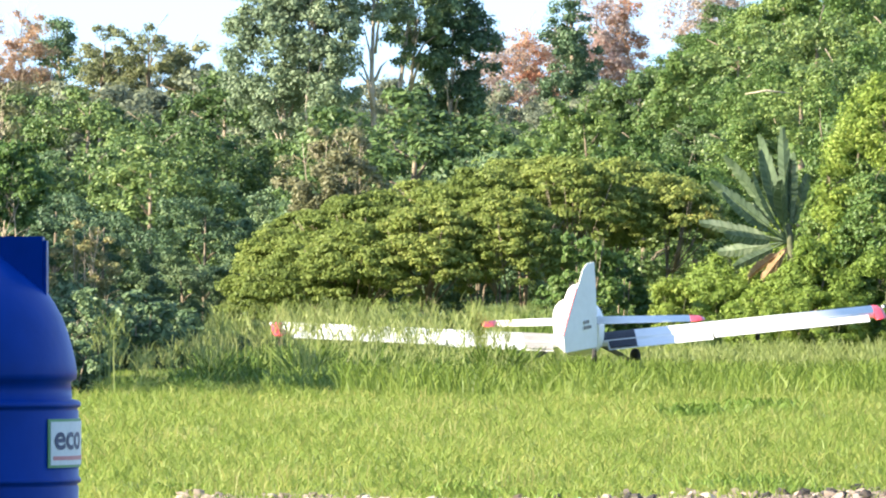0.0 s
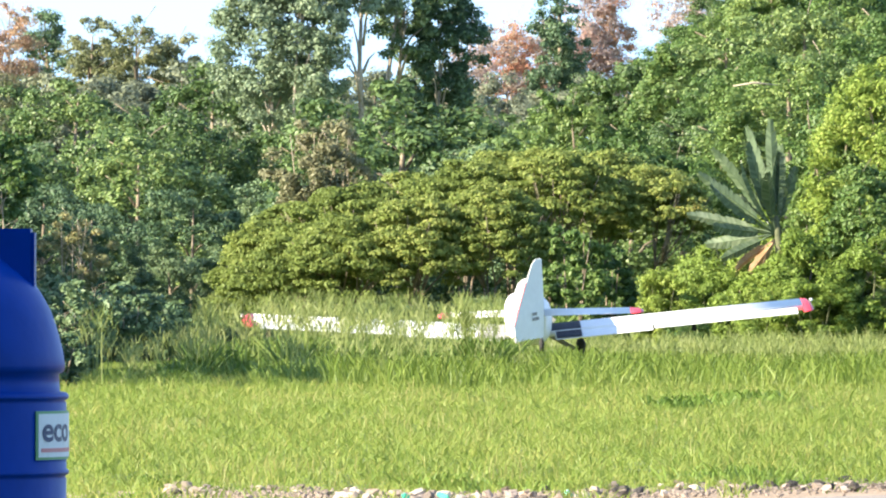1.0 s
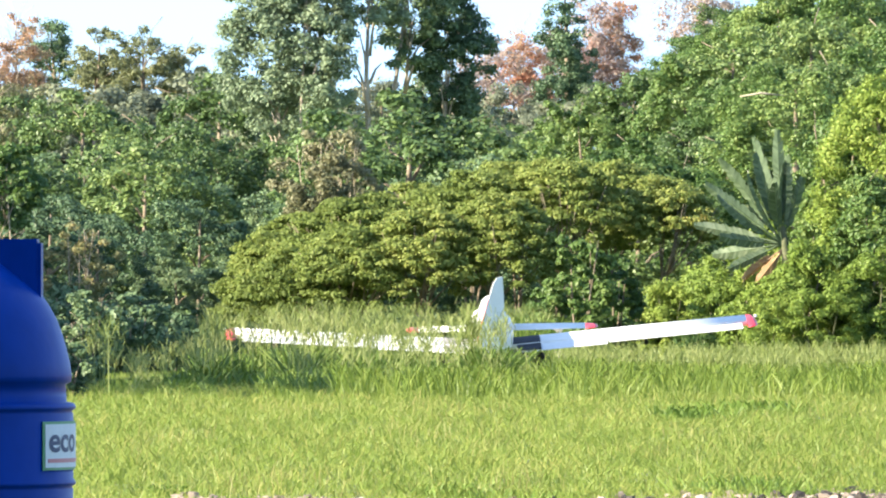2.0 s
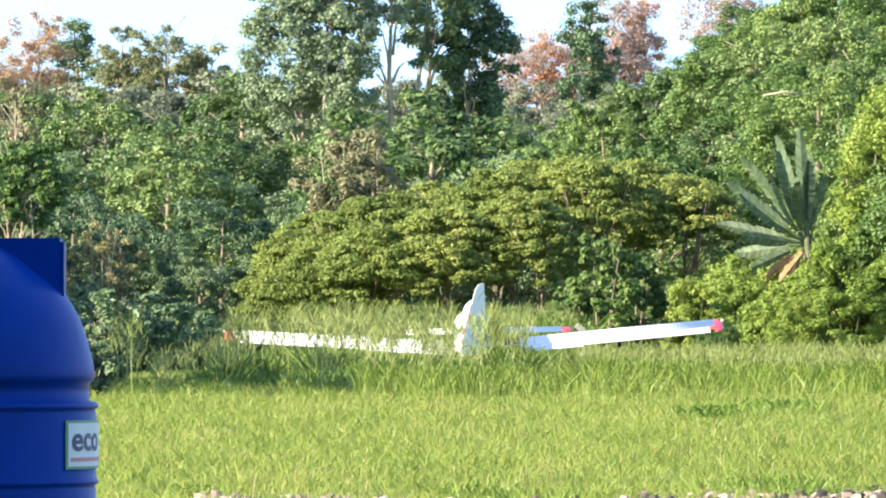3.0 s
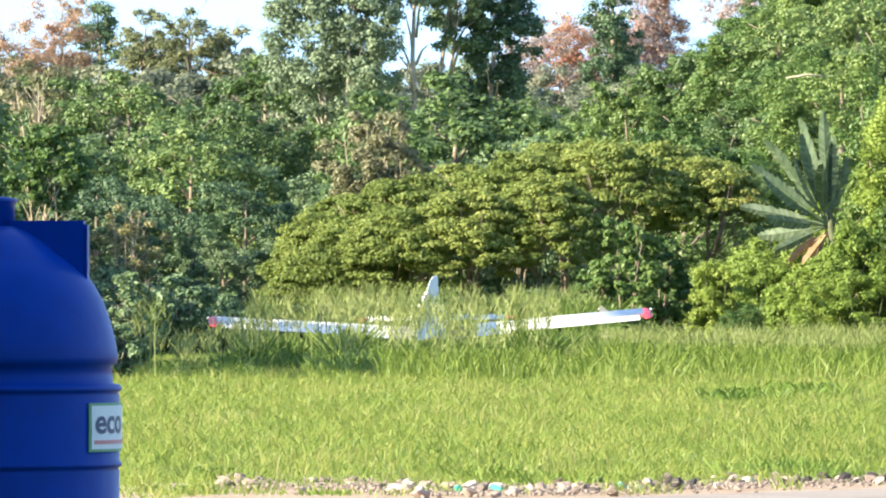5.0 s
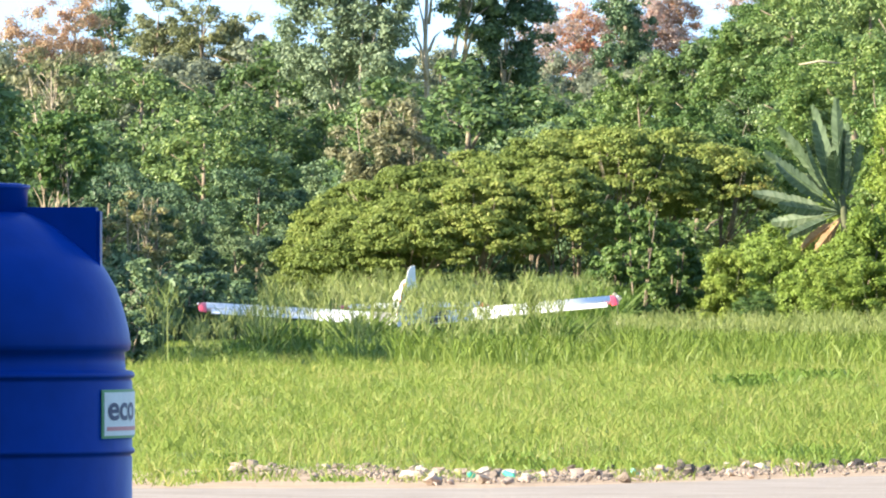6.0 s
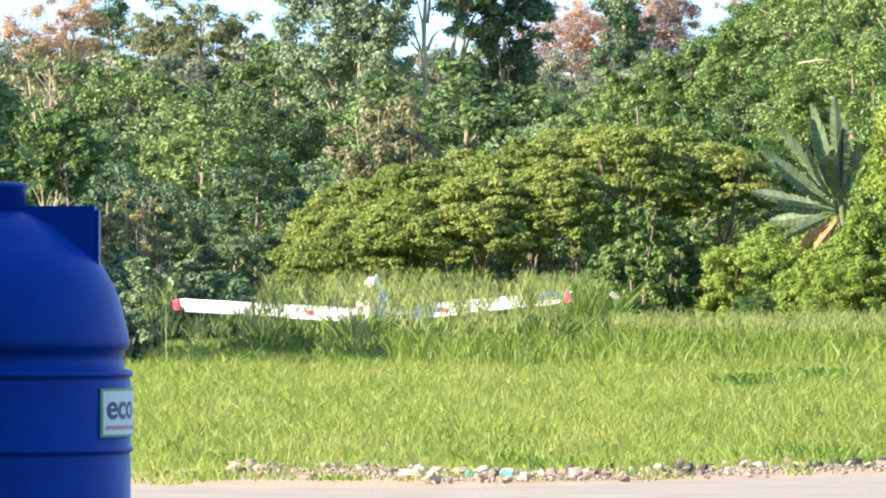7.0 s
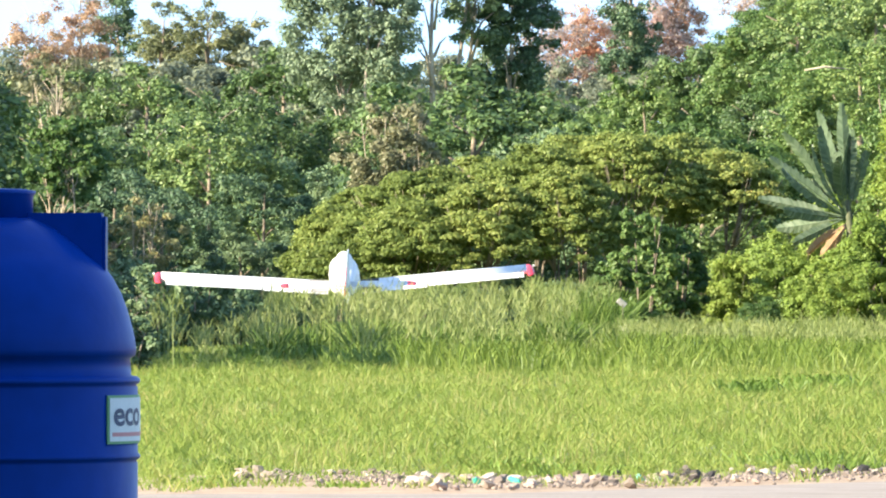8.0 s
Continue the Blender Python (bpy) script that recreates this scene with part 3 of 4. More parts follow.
def build_single_trees():
    rng = np.random.default_rng(9)
    # spreading flat-topped trees behind the runway
    lab = "spreading flat-topped tree with fine yellow-green leaves"
    for x, y, h, s, skirt, sd in ((-4.6, 421, 5.5, 2.5, 0.42, 1), (-2.9, 425, 6.5, 3.2, 0.3, 2), (-0.9, 419, 7.0, 3.3, 0.26, 3), (1.4, 424, 7.6, 3.5, 0.3, 4), (3.6, 420, 8.1, 3.6, 0.28, 5),
                                  (5.6, 425, 8.5, 3.6, 0.27, 6), (7.4, 420, 8.55, 3.4, 0.28, 7), (9.4, 425, 8.3, 3.0, 0.2, 8), (11.4, 421, 7.6, 2.6, 0.25, 9),
                                  (-3.6, 413, 4.8, 2.6, 0.42, 11), (-1.2, 412, 5.6, 2.8, 0.36, 12), (1.5, 412, 6.5, 2.8, 0.36, 13), (4.6, 413, 7.0, 2.8, 0.36, 14)):
        tagged(place(parasol_tree(lab, h, s, skirt, 110 + sd), x, y, 40 * sd), group="flat-topped trees")
    # tall trees that stand over the wood
    lab = "very tall sparse tree with pale straight trunk"
    for x, y, h, s, sd, ln, m, low, n in ((-0.5, 600, 25, 3.0, 1, (-0.3, 0), M_PALE, 0.58, 62), (1.75, 604, 25.5, 2.7, 2, (0.2, 0), M_BLUEGREEN, 0.46, 95), (3.6, 606, 19.5, 2.6, 5, (0.2, 0), M_BLUEGREEN, 0.4, 130),
                                          (-3.9, 596, 22, 2.7, 3, (-0.6, 0.5), M_PALE, 0.4, 120), (-6.2, 598, 20.5, 3.4, 4, (-0.4, 0), M_PALE, 0.42, 130), (-2.2, 602, 19, 1.5, 6, (-1.9, 0), M_PALE, 0.75, 22)):
        t = tree("tall_tree", lab, h, s, m, M_TRUNK, 130 + sd, low=low, clumps=n, per=150, leaf=0.27,
                 clump_r=(0.12, 0.25), trunk_r=0.19 if sd < 3 else 0.14, limbs=14, lean=ln, hollow=0.3)
        tagged(place(t, x, y, 0), group="tall trees")
    # red-flowering trees on the ridge
    lab = "half-bare ridge tree with orange and pink blossom"
    for x, y, h, s, sd, m in ((7.4, 722, 15.0, 2.6, 1, M_PINK), (9.7, 726, 14.6, 2.4, 2, M_ORANGE), (14.9, 728, 15.4, 2.4, 3, M_PINK), (16.8, 730, 15.2, 2.2, 4, M_ORANGE),
                              (-27.0, 742, 17.4, 2.8, 5, M_ORANGE), (-28.8, 690, 12.4, 2.8, 6, M_BROWN), (-25.2, 694, 12.2, 2.4, 8, M_BROWN), (-30.2, 738, 15.0, 2.8, 9, M_ORANGE), (21.5, 690, 17.5, 3.0, 7, M_PINK), (12.0, 730, 14.0, 2.2, 10, M_PINK)):
        t = tree("blossom_tree", lab, h, s, m, M_PALEBARK, 150 + sd, low=0.15, clumps=170, per=110 if x < 0 else 75, leaf=0.2, clump_r=(0.13, 0.27), limbs=30, trunk_r=0.11, hollow=0.15)
        tagged(place(t, x, y, 30 * sd), group="blossoming ridge trees")
    place(tree("ridge_tree", "dark narrow evergreen tree on the ridge", 15.8, 2.1, M_BLUEGREEN, M_BARK, 171, low=0.1, clumps=120, per=130, leaf=0.25, clump_r=(0.16, 0.32), hollow=0.2), 12.5, 705)
    place(tree("ridge_tree", "dark round-crowned tree on the ridge", 16.4, 2.6, M_BLUEGREEN, M_BARK, 172, low=0.25, clumps=90, per=130, leaf=0.27, clump_r=(0.14, 0.3), hollow=0.2), -24.6, 748)
    for x, y, h, s, sd in ((-16.4, 688, 15.9, 3.0, 173), (-19.4, 690, 15.6, 2.8, 174), (-13.8, 692, 14.6, 2.4, 182)):
        place(tree("ridge_tree", "yellowing broad tree on the ridge", h, s, M_YELLOW, M_BARK, sd, low=0.3, clumps=120, per=130, leaf=0.23, hollow=0.3, clump_r=(0.1, 0.22)), x, y)
    for x, y, h, sd in ((-23.2, 590, 13.2, 175), (-24.6, 596, 12.4, 183)):
        place(tree("bare_tree", "leafless grey-brown tree in the wood", h, 2.2, M_BROWN, M_PALEBARK, sd, low=0.6, clumps=26, per=40, leaf=0.3, limbs=44, stems=4, trunk_r=0.1), x, y)
    place(tree("dry_bush", "tall brownish thicket with bare pale stems", 10.6, 2.1, M_BROWN, M_PALEBARK, 176, low=0.4, clumps=110, per=120, leaf=0.2, limbs=40, stems=6, trunk_r=0.05, hollow=0.5), -2.5, 436)
    place(tree("young_tree", "young tree with bright crown and pale bare stems", 9.1, 1.75, M_LIME, M_PALEBARK, 177, low=0.62, clumps=80, per=100, leaf=0.22, limbs=42, stems=5, trunk_r=0.05), -15.0, 400)
    place(tree("yellow_shrub", "thin shrub with yellowing leaves and pale stems", 6.2, 1.5, M_YELLOW, M_PALEBARK, 178, low=0.3, clumps=46, per=60, leaf=0.18, limbs=34, stems=5, trunk_r=0.04), -12.0, 398)
    for x, y, h, sp, sd in ((7.6, 396, 5.7, 1.3, 179), (8.9, 398, 4.8, 1.2, 184), (6.6, 398, 3.4, 1.1, 185)):
        place(tree("bush", "glossy green bush standing before the trees", h, sp, M_LIME, M_BARK, sd, low=0.03, clumps=100, per=130, leaf=0.2, limbs=8, stems=3, trunk_r=0.05, category="bush", hollow=0.7), x, y)
    for x, y, h, sp, sd in ((17.4, 391, 10.6, 1.7, 186), (18.9, 388, 12.0, 2.1, 187), (17.0, 383, 5.6, 1.5, 188), (18.6, 382, 7.6, 1.7, 189), (15.7, 380, 4.6, 1.5, 190), (13.9, 381, 3.1, 1.2, 192), (20.4, 386, 9.0, 2.0, 191)):
        place(tree("creeper_tree", "tree wrapped in yellow-green creepers down to the ground", h, sp, M_LIME if sd in (186, 189) else M_VINE, M_BARK, sd, low=0.0, clumps=230, per=130, leaf=0.17, limbs=8, stems=2, trunk_r=0.09, hollow=0.75, clump_r=(0.12, 0.24)), x, y)
    for x, y, h, sd in ((-11.1, 376, 3.2, 5), (-10.9, 306, 2.6, 6), (-9.4, 378, 2.9, 7), (-11.8, 300, 3.0, 8), (-12.2, 381, 2.9, 1), (-10.0, 384, 2.5, 2), (-8.0, 387, 2.2, 3), (-14.4, 383, 3.6, 4),
                        (-7.0, 222, 1.9, 9), (-7.6, 234, 2.4, 10), (-7.7, 256, 2.3, 11), (-8.8, 268, 3.0, 12), (-9.8, 290, 3.3, 13), (-9.9, 306, 2.8, 14)):
        place(tree("bush", "low dark thicket in the wood's shade", h, 1.7 if y > 350 else 0.85, M_BLUEGREEN, M_BARK, 200 + sd, low=0.0, clumps=60, per=90 if y > 350 else 220, leaf=0.24 if y > 350 else 0.13, limbs=6, stems=3, trunk_r=0.04, category="bush", hollow=0.6), x, y)
    place(tree("bush", "low dark thicket in the wood's shade", 3.6, 2.6, M_BLUEGREEN, M_BARK, 180, low=0.0, clumps=60, per=90, leaf=0.26, limbs=8, stems=3, trunk_r=0.05, category="bush"), -13.6, 392)


def frond(length, width, bend, rng):
    """One big paddle leaf along +x from the origin: a stalk and keel, and a blade torn into strips on both sides."""
    def spine(f):
        return Vector((length * (f - 0.12 * bend * f * f), 0, -bend * length * f * f * 0.35))
    bm = bmesh.new()
    rows = []
    for i in range(13):
        p, r = spine(i / 12), 0.045 * (1.05 - i / 12)
        rows.append([bm.verts.new(p + Vector((0, r * math.cos(a), r * math.sin(a)))) for a in (0.5, 2.6, 4.7)])
    for a, b in zip(rows, rows[1:]):
        for k in range(3):
            bm.faces.new((a[k], a[(k + 1) % 3], b[(k + 1) % 3], b[k]))
    n = 24
    for side in (-1, 1):
        for i in range(n):
            f0, f1 = 0.24 + 0.74 * i / n, 0.24 + 0.74 * (i + (1.0 if rng.random() < 0.75 else 0.8)) / n
            w = width * 0.5 * math.sin(math.pi * min(1, 0.12 + 0.86 * (i + 0.5) / n)) ** 0.45 * (1 - 0.3 * rng.random() ** 4)
            lift, sweep = w * rng.uniform(0.12, 0.3), 0.75 * w
            a, b = spine(f0), spine(f1)
            out = Vector((sweep, side * w, lift))
            low = Vector((0, 0, -0.012))
            q = [a, b, b + out, a + out * rng.uniform(0.9, 1.0)]
            v = [bm.verts.new(p) for p in q] + [bm.verts.new(p + low) for p in q]
            for face in ((0, 1, 2, 3), (7, 6, 5, 4), (0, 4, 5, 1), (1, 5, 6, 2), (2, 6, 7, 3), (3, 7, 4, 0)):
                bm.faces.new([v[k] for k in face])
    bmesh.ops.recalc_face_normals(bm, faces=bm.faces)
    return bm


def build_palm():
    rng = np.random.default_rng(33)
    ob = new("banana_palm")
    part("stem", tube([(0, 0, -0.3), (0.1, 0, 2.2), (0.0, 0, 4.3), (-0.1, 0, 5.0)], [0.2, 0.17, 0.15, 0.1], 10), M_STEM, ob)
    # angle from upright in the fan's plane, length, width, sag, turn about the upright, twist
    for ang, ln, w, sag, turn, roll in ((-3, 4.6, 0.62, 0.1, 6, 80), (-16, 4.5, 0.7, 0.15, -30, 60), (-24, 4.0, 0.66, 0.2, 24, 105), (-36, 4.5, 0.62, 0.3, -8, 70), (-44, 3.7, 0.7, 0.35, 35, 120), (-55, 4.3, 0.6, 0.4, -20, 85),
                                        (7, 3.6, 0.7, 0.2, -35, 95), (-66, 3.9, 0.55, 0.45, 15, 130), (-78, 4.1, 0.55, 0.4, -12, 75), (-88, 3.5, 0.6, 0.5, 20, 110), (18, 2.9, 0.6, 0.4, 20, 70), (-100, 3.3, 0.6, 0.5, -25, 95),
                                        (-30, 3.2, 0.66, 0.5, 60, 60), (-10, 3.4, 0.7, 0.3, 50, 120), (-112, 3.0, 0.5, 0.55, 10, 80), (-50, 3.0, 0.66, 0.6, -55, 50)):
        m = pose(-0.1, 0, 4.4, 0, 0, 180 + turn) @ pose(0, 0, 0, 0, -(90 + ang), 0) @ pose(0, 0, 0, roll + rng.uniform(-12, 12), 0, 0)
        part("frond", frond(ln * 0.87, w * 0.8, sag * 1.25, rng), M_PALM, ob, m=m)
    for ang, ln, turn in ((-118, 2.0, 10), (-134, 1.6, -35), (-142, 1.5, 40)):
        m = pose(-0.1, 0, 4.2, 0, 0, 180 + turn) @ pose(0, 0, 0, 0, -(90 + ang), 0) @ pose(0, 0, 0, 60, 0, 0)
        part("dead_frond", frond(ln, 0.4, 0.5, rng), M_DRYLEAF, ob, "withered brown hanging frond", m)
    place(tagged(ob, "banana-like palm with a fan of large torn paddle leaves", "palm"), 15.2, 385, scale=1.02, tall=1.1)


# ---- aircraft ----
def foil(x, chord, le, z, thick=0.14, cut=0.0, n=9):
    """Wing section at station x; le: leading edge's y; cut: share of the chord left off at the rear."""
    up, lo = [], []
    end = 1 - cut
    for i in range(n + 1):
        c = end * (1 - math.cos(math.pi * i / n)) / 2
        t = 5 * thick * (0.2969 * math.sqrt(c) - 0.126 * c - 0.3516 * c ** 2 + 0.2843 * c ** 3 - 0.1015 * c ** 4)
        camber = 0.035 * 4 * c * (1 - c)
        up.append((x, le - c * chord, z + chord * (camber + t)))
        lo.append((x, le - c * chord, z + chord * (camber - t * 0.8)))
    return up + lo[::-1][:-1] if cut else up + lo[::-1][1:-1]


DIHEDRAL = math.tan(radians(4.3))
HALF = 6.85


def flap_piece(side, x0, x1, chord, drop, hinge_y):
    rings = []
    for x in (x0, x1):
        z = x * DIHEDRAL
        pts = [(0.0, 0.07), (-chord * 0.5, 0.04), (-chord, 0.008), (-chord, -0.008), (-chord * 0.5, -0.03), (0.0, -0.05)]
        c, s = math.cos(radians(drop)), math.sin(radians(drop))
        rings.append([(side * x, hinge_y + a * c + b * s, z + 0.015 + b * c + a * s) for a, b in pts])
    return loft(rings, smooth=False)


def build_airplane():
    ob = new("airplane")
    # fuselage: y, half width, half height, centre height
    secs = [(2.9, 0.2, 0.22, 0.35), (2.6, 0.42, 0.42, 0.36), (1.6, 0.5, 0.52, 0.4), (0.6, 0.54, 0.6, 0.42), (-0.6, 0.55, 0.62, 0.46), (-1.8, 0.46, 0.52, 0.55),
            (-3.4, 0.32, 0.42, 0.7), (-5.2, 0.2, 0.32, 0.9), (-6.6, 0.1, 0.24, 1.05), (-6.9, 0.05, 0.18, 1.1)]
    rings = []
    for y, hw, hh, zc in secs:
        rings.append([(hw * math.copysign(abs(math.cos(a)) ** 0.7, math.cos(a)), y, zc + hh * math.copysign(abs(math.sin(a)) ** 0.8, math.sin(a)))
                      for a in [k * math.tau / 20 for k in range(20)]])
    part("fuselage", loft(rings), M_WHITE, ob, "white riveted fuselage")
    cab = [(0.5, 0.16, 0.9), (0.2, 0.28, 1.22), (-0.3, 0.33, 1.44), (-1.0, 0.31, 1.42), (-1.7, 0.24, 1.26), (-2.6, 0.12, 1.05)]
    part("cockpit", loft([[(w * math.cos(a), y, 0.75 + (h - 0.75) * max(0, math.sin(a)) ** 0.6 - (0.2 if math.sin(a) < 0 else 0)) for a in [k * math.tau / 16 for k in range(16)]] for y, w, h in cab]), M_WHITE, ob)
    for side in (-1, 1):
        stations = [(0.3, 2.05), (2.0, 2.05), (4.0, 2.0), (6.6, 1.9)]
        w = part("wing", loft([foil(side * x, c, 1.0, x * DIHEDRAL, 0.14, 0.26) for x, c in stations]), M_WHITE, ob)
        part("flap", flap_piece(side, 0.62, 2.95, 0.54, 5, -0.52), M_WHITE, w, "white flap")
        part("aileron", flap_piece(side, 3.0, 6.45, 0.5, 2, -0.5), M_WHITE, w)
        tip = [foil(side * x, c, 1.0 - d, x * DIHEDRAL, th, 0.0) for x, c, d, th in ((6.603, 1.9, 0, 0.14), (6.74, 1.85, 0.03, 0.13), (6.83, 1.6, 0.15, 0.08), (6.86, 1.2, 0.3, 0.02))]
        part("wing_tip", loft(tip), M_RED, w, "red painted wing tip")
        part("position_light", tube([(side * 6.84, 0.4, 6.9 * DIHEDRAL + 0.12), (side * 6.9, 0.4, 6.9 * DIHEDRAL + 0.14)], [0.05, 0.03], 8), M_LABEL, w)
        tread = []
        for x in (0.52, 1.25):
            up = foil(side * x, 2.05, 1.0, x * DIHEDRAL + 0.006, 0.14, 0.26)[1:10]
            tread.append(up + [(a, b, c - 0.012) for a, b, c in up[::-1]])
        # left tread is grey, not black: sunlight put into its colour
        part("walkway", loft(tread, smooth=False), M_BLACK if side > 0 else M_GREY, w, "anti-slip walkway at the wing root, left one greyed as sunlit")
        part("walkway_rear", loft([[(p[0], p[1] + (0.0), p[2] + 0.006) for p in [(side * x, -0.52, x * DIHEDRAL + 0.1), (side * x, -1.05, x * DIHEDRAL + 0.012), (side * x, -1.05, x * DIHEDRAL - 0.005), (side * x, -0.56, x * DIHEDRAL + 0.06)]]
                                   for x in (0.64, 1.25)], smooth=False), M_BLACK if side > 0 else M_GREY, w)
        part("bracket", tube([(side * 4.0, 0.1, 4.0 * DIHEDRAL - 0.02), (side * 4.0, -0.1, 4.0 * DIHEDRAL - 0.24)], [0.05, 0.06], 6), M_BLACK, w)
        s = part("stabilizer", loft([foil(side * x, c, -5.75 - d, 1.22, 0.09) for x, c, d in ((0.05, 1.15, 0), (2.1, 0.95, 0.15))]), M_WHITE, ob)
        part("stabilizer_tip", loft([foil(side * x, c, -5.75 - d, 1.22, t) for x, c, d, t in ((2.103, 0.95, 0.15, 0.09), (2.32, 0.85, 0.2, 0.08), (2.42, 0.5, 0.35, 0.03))]), M_RED, s, "red tailplane tip")
        g = part("landing_gear", tube([(side * 0.45, 0.7, 0.0), (side * 1.15, 0.75, -0.42), (side * 1.22, 0.75, -0.5)], [0.07, 0.05, 0.04], 8), M_STEEL, ob)
        wheel = lathe([(0.1, -0.1), (0.26, -0.11), (0.34, -0.07), (0.36, 0), (0.34, 0.07), (0.26, 0.11), (0.1, 0.1)], 24)
        part("tyre", wheel, M_TYRE, g, "black rubber main wheel", pose(side * 1.3, 0.75, -0.52, 0, 90, 0))
    fin = loft([[(w, y0, z), (0, y0 + 0.02, z), (-w, y0, z), (-w, y1, z), (w, y1, z)] for z, y0, y1, w in ((1.05, -5.0, -6.9, 0.06), (1.6, -5.75, -6.9, 0.055), (2.2, -6.3, -6.9, 0.045), (2.42, -6.5, -6.9, 0.03))])
    part("fin", fin, M_WHITE, ob, "white vertical fin")
    rud = loft([[(w, 0.0, z), (-w, 0.0, z), (-0.008, -c, z), (0.008, -c, z)] for z, c, w in ((-0.35, 1.2, 0.06), (0.0, 1.24, 0.06), (0.5, 0.96, 0.055), (1.0, 0.66, 0.045), (1.38, 0.42, 0.035), (1.5, 0.24, 0.03))], smooth=False)
    rudder = part("rudder", rud, M_WHITE, ob, "white rudder deflected to one side", pose(0, -6.93, 1.08))
    part("trim_edge", loft([[(0.012, -c - 0.005, z), (-0.012, -c - 0.005, z), (-0.012, -c - 0.03, z), (0.012, -c - 0.03, z)] for z, c in ((0.0, 1.24), (0.5, 0.96), (1.0, 0.66))], smooth=False), M_RED, rudder, "thin red trailing edge")
    for y, z, wdt in ((-0.36, 0.12, 0.3), (-0.4, 0.24, 0.2)):
        part("marking", box(0.008, wdt, 0.07, 0.0), M_GREY, rudder, "faded grey marking", pose(0.06, y, z, 0, 0, 2.5))
    tw = part("tail_wheel", tube([(0, -6.3, 0.9), (0, -6.55, 0.55)], [0.05, 0.04], 8), M_STEEL, ob)
    part("tyre", lathe([(0.04, -0.05), (0.13, -0.05), (0.15, 0), (0.13, 0.05), (0.04, 0.05)], 16), M_TYRE, tw, "small black tail wheel", pose(0, -6.6, 0.5, 0, 90, 0))
    tagged(ob, "white low-wing crop-dusting airplane with red tips, taking off", "airplane")
    return ob, rudder


# ---- tank, verge, unseen shade walls ----
def build_tank():
    ob = new("water_tank")
    body = [(0.0, 0.0), (0.53, 0.0), (0.55, 0.03)]
    for zr in (0.24, 0.48, 0.72, 0.96, 1.195, 1.424):
        body += [(0.55, zr - 0.02), (0.546, zr - 0.012), (0.556, zr - 0.006), (0.558, zr), (0.556, zr + 0.006), (0.55, zr + 0.012)]
    body += [(0.53, 1.44), (0.527, 1.492), (0.543, 1.5), (0.546, 1.52), (0.54, 1.56), (0.53, 1.6), (0.517, 1.645), (0.5, 1.69), (0.478, 1.73), (0.453, 1.767), (0.42, 1.797), (0.39, 1.822),
             (0.355, 1.851), (0.32, 1.88), (0.28, 1.902), (0.245, 1.917), (0.0, 1.92)]
    part("body", lathe(body, 96), M_BLUE, ob)
    part("neck", lathe([(0.0, 1.9), (0.232, 1.9), (0.232, 1.985), (0.24, 1.99), (0.24, 2.0), (0.2, 2.006), (0.0, 2.012)], 64), M_BLUE, ob, "round screw lid and neck")
    part("outlet_box", box(0.26, 0.22, 0.34, 0.012, (0.325, 0.02, 1.763)), M_BLUE, ob, "square blue shoulder block")
    # label wrapped round the body
    def wrap(name, a0, a1, z0, z1, r, mat, parent, label=""):
        n = 14
        bm = bmesh.new()
        rows = []
        for i in range(n + 1):
            a = radians(a0 + (a1 - a0) * i / n)
            rows.append([bm.verts.new((k * math.sin(a), -k * math.cos(a), z)) for k, z in ((r, z0), (r, z1), (r - 0.004, z1), (r - 0.004, z0))])
        for p, q in zip(rows, rows[1:]):
            for k in range(4):
                bm.faces.new((p[k], p[(k + 1) % 4], q[(k + 1) % 4], q[k])).smooth = False
        bm.faces.new(rows[0]), bm.faces.new(rows[-1][::-1])
        bmesh.ops.recalc_face_normals(bm, faces=bm.faces)
        return part(name, bm, mat, parent, label)
    lab = wrap("label", 57.5, 106, 1.235, 1.382, 0.5555, M_LGREEN, ob, "white label with green border")
    wrap("label_face", 58.6, 105, 1.243, 1.374, 0.5575, M_LABEL, lab)
    # the readable letters, bent round the body
    cu = bpy.data.curves.new("word", "FONT")
    cu.body, cu.size, cu.extrude, cu.offset = "eco", 0.105, 0.0, 0.0022
    tmp = bpy.data.objects.new("word", cu)
    me = bpy.data.meshes.new_from_object(tmp)
    bpy.data.objects.remove(tmp)
    bm = bmesh.new()
    bm.from_mesh(me)
    bmesh.ops.triangulate(bm, faces=bm.faces[:])
    bmesh.ops.subdivide_edges(bm, edges=[e for e in bm.edges if e.calc_length() > 0.02], cuts=2)
    for v in bm.verts:
        a = radians(60.3) + v.co.x * 1.5 / 0.5585
        v.co = Vector((0.5588 * math.sin(a), -0.5588 * math.cos(a), 1.292 + v.co.y))
    part("letters", bm, M_LTEXT, lab, "dark navy lettering")
    wrap("small_print", 60, 104, 1.258, 1.27, 0.5585, M_LRED, lab, "pale red line of small print")
    ob.matrix_basis = pose(-1.4955, 30.8, 0)
    tagged(ob, "blue plastic water tank with ribs, lid and white label", "water tank")
    # unseen walls and roof, added to shade the tank and darken its reflections
    for name, sx, sy, sz, x, y, z in (("shade_wall_west", 0.2, 36.0, 4.0, -3.6, 14.0, 2.0), ("shade_wall_east", 0.2, 28.0, 4.0, 3.6, 10.0, 2.0), ("shade_wall_south", 7.0, 0.2, 4.0, 0.0, -3.9, 2.0), ("shade_roof", 8.0, 28.6, 0.15, 0.0, 9.9, 4.08)):
        tagged(part(name, box(sx, sy, sz, 0.0), M_PLASTER, None, "", pose(x, y, z)), "plain unseen wall added to shade the tank" if "wall" in name else "plain unseen roof added to shade the tank", "wall" if "wall" in name else "roof", kind="structure")


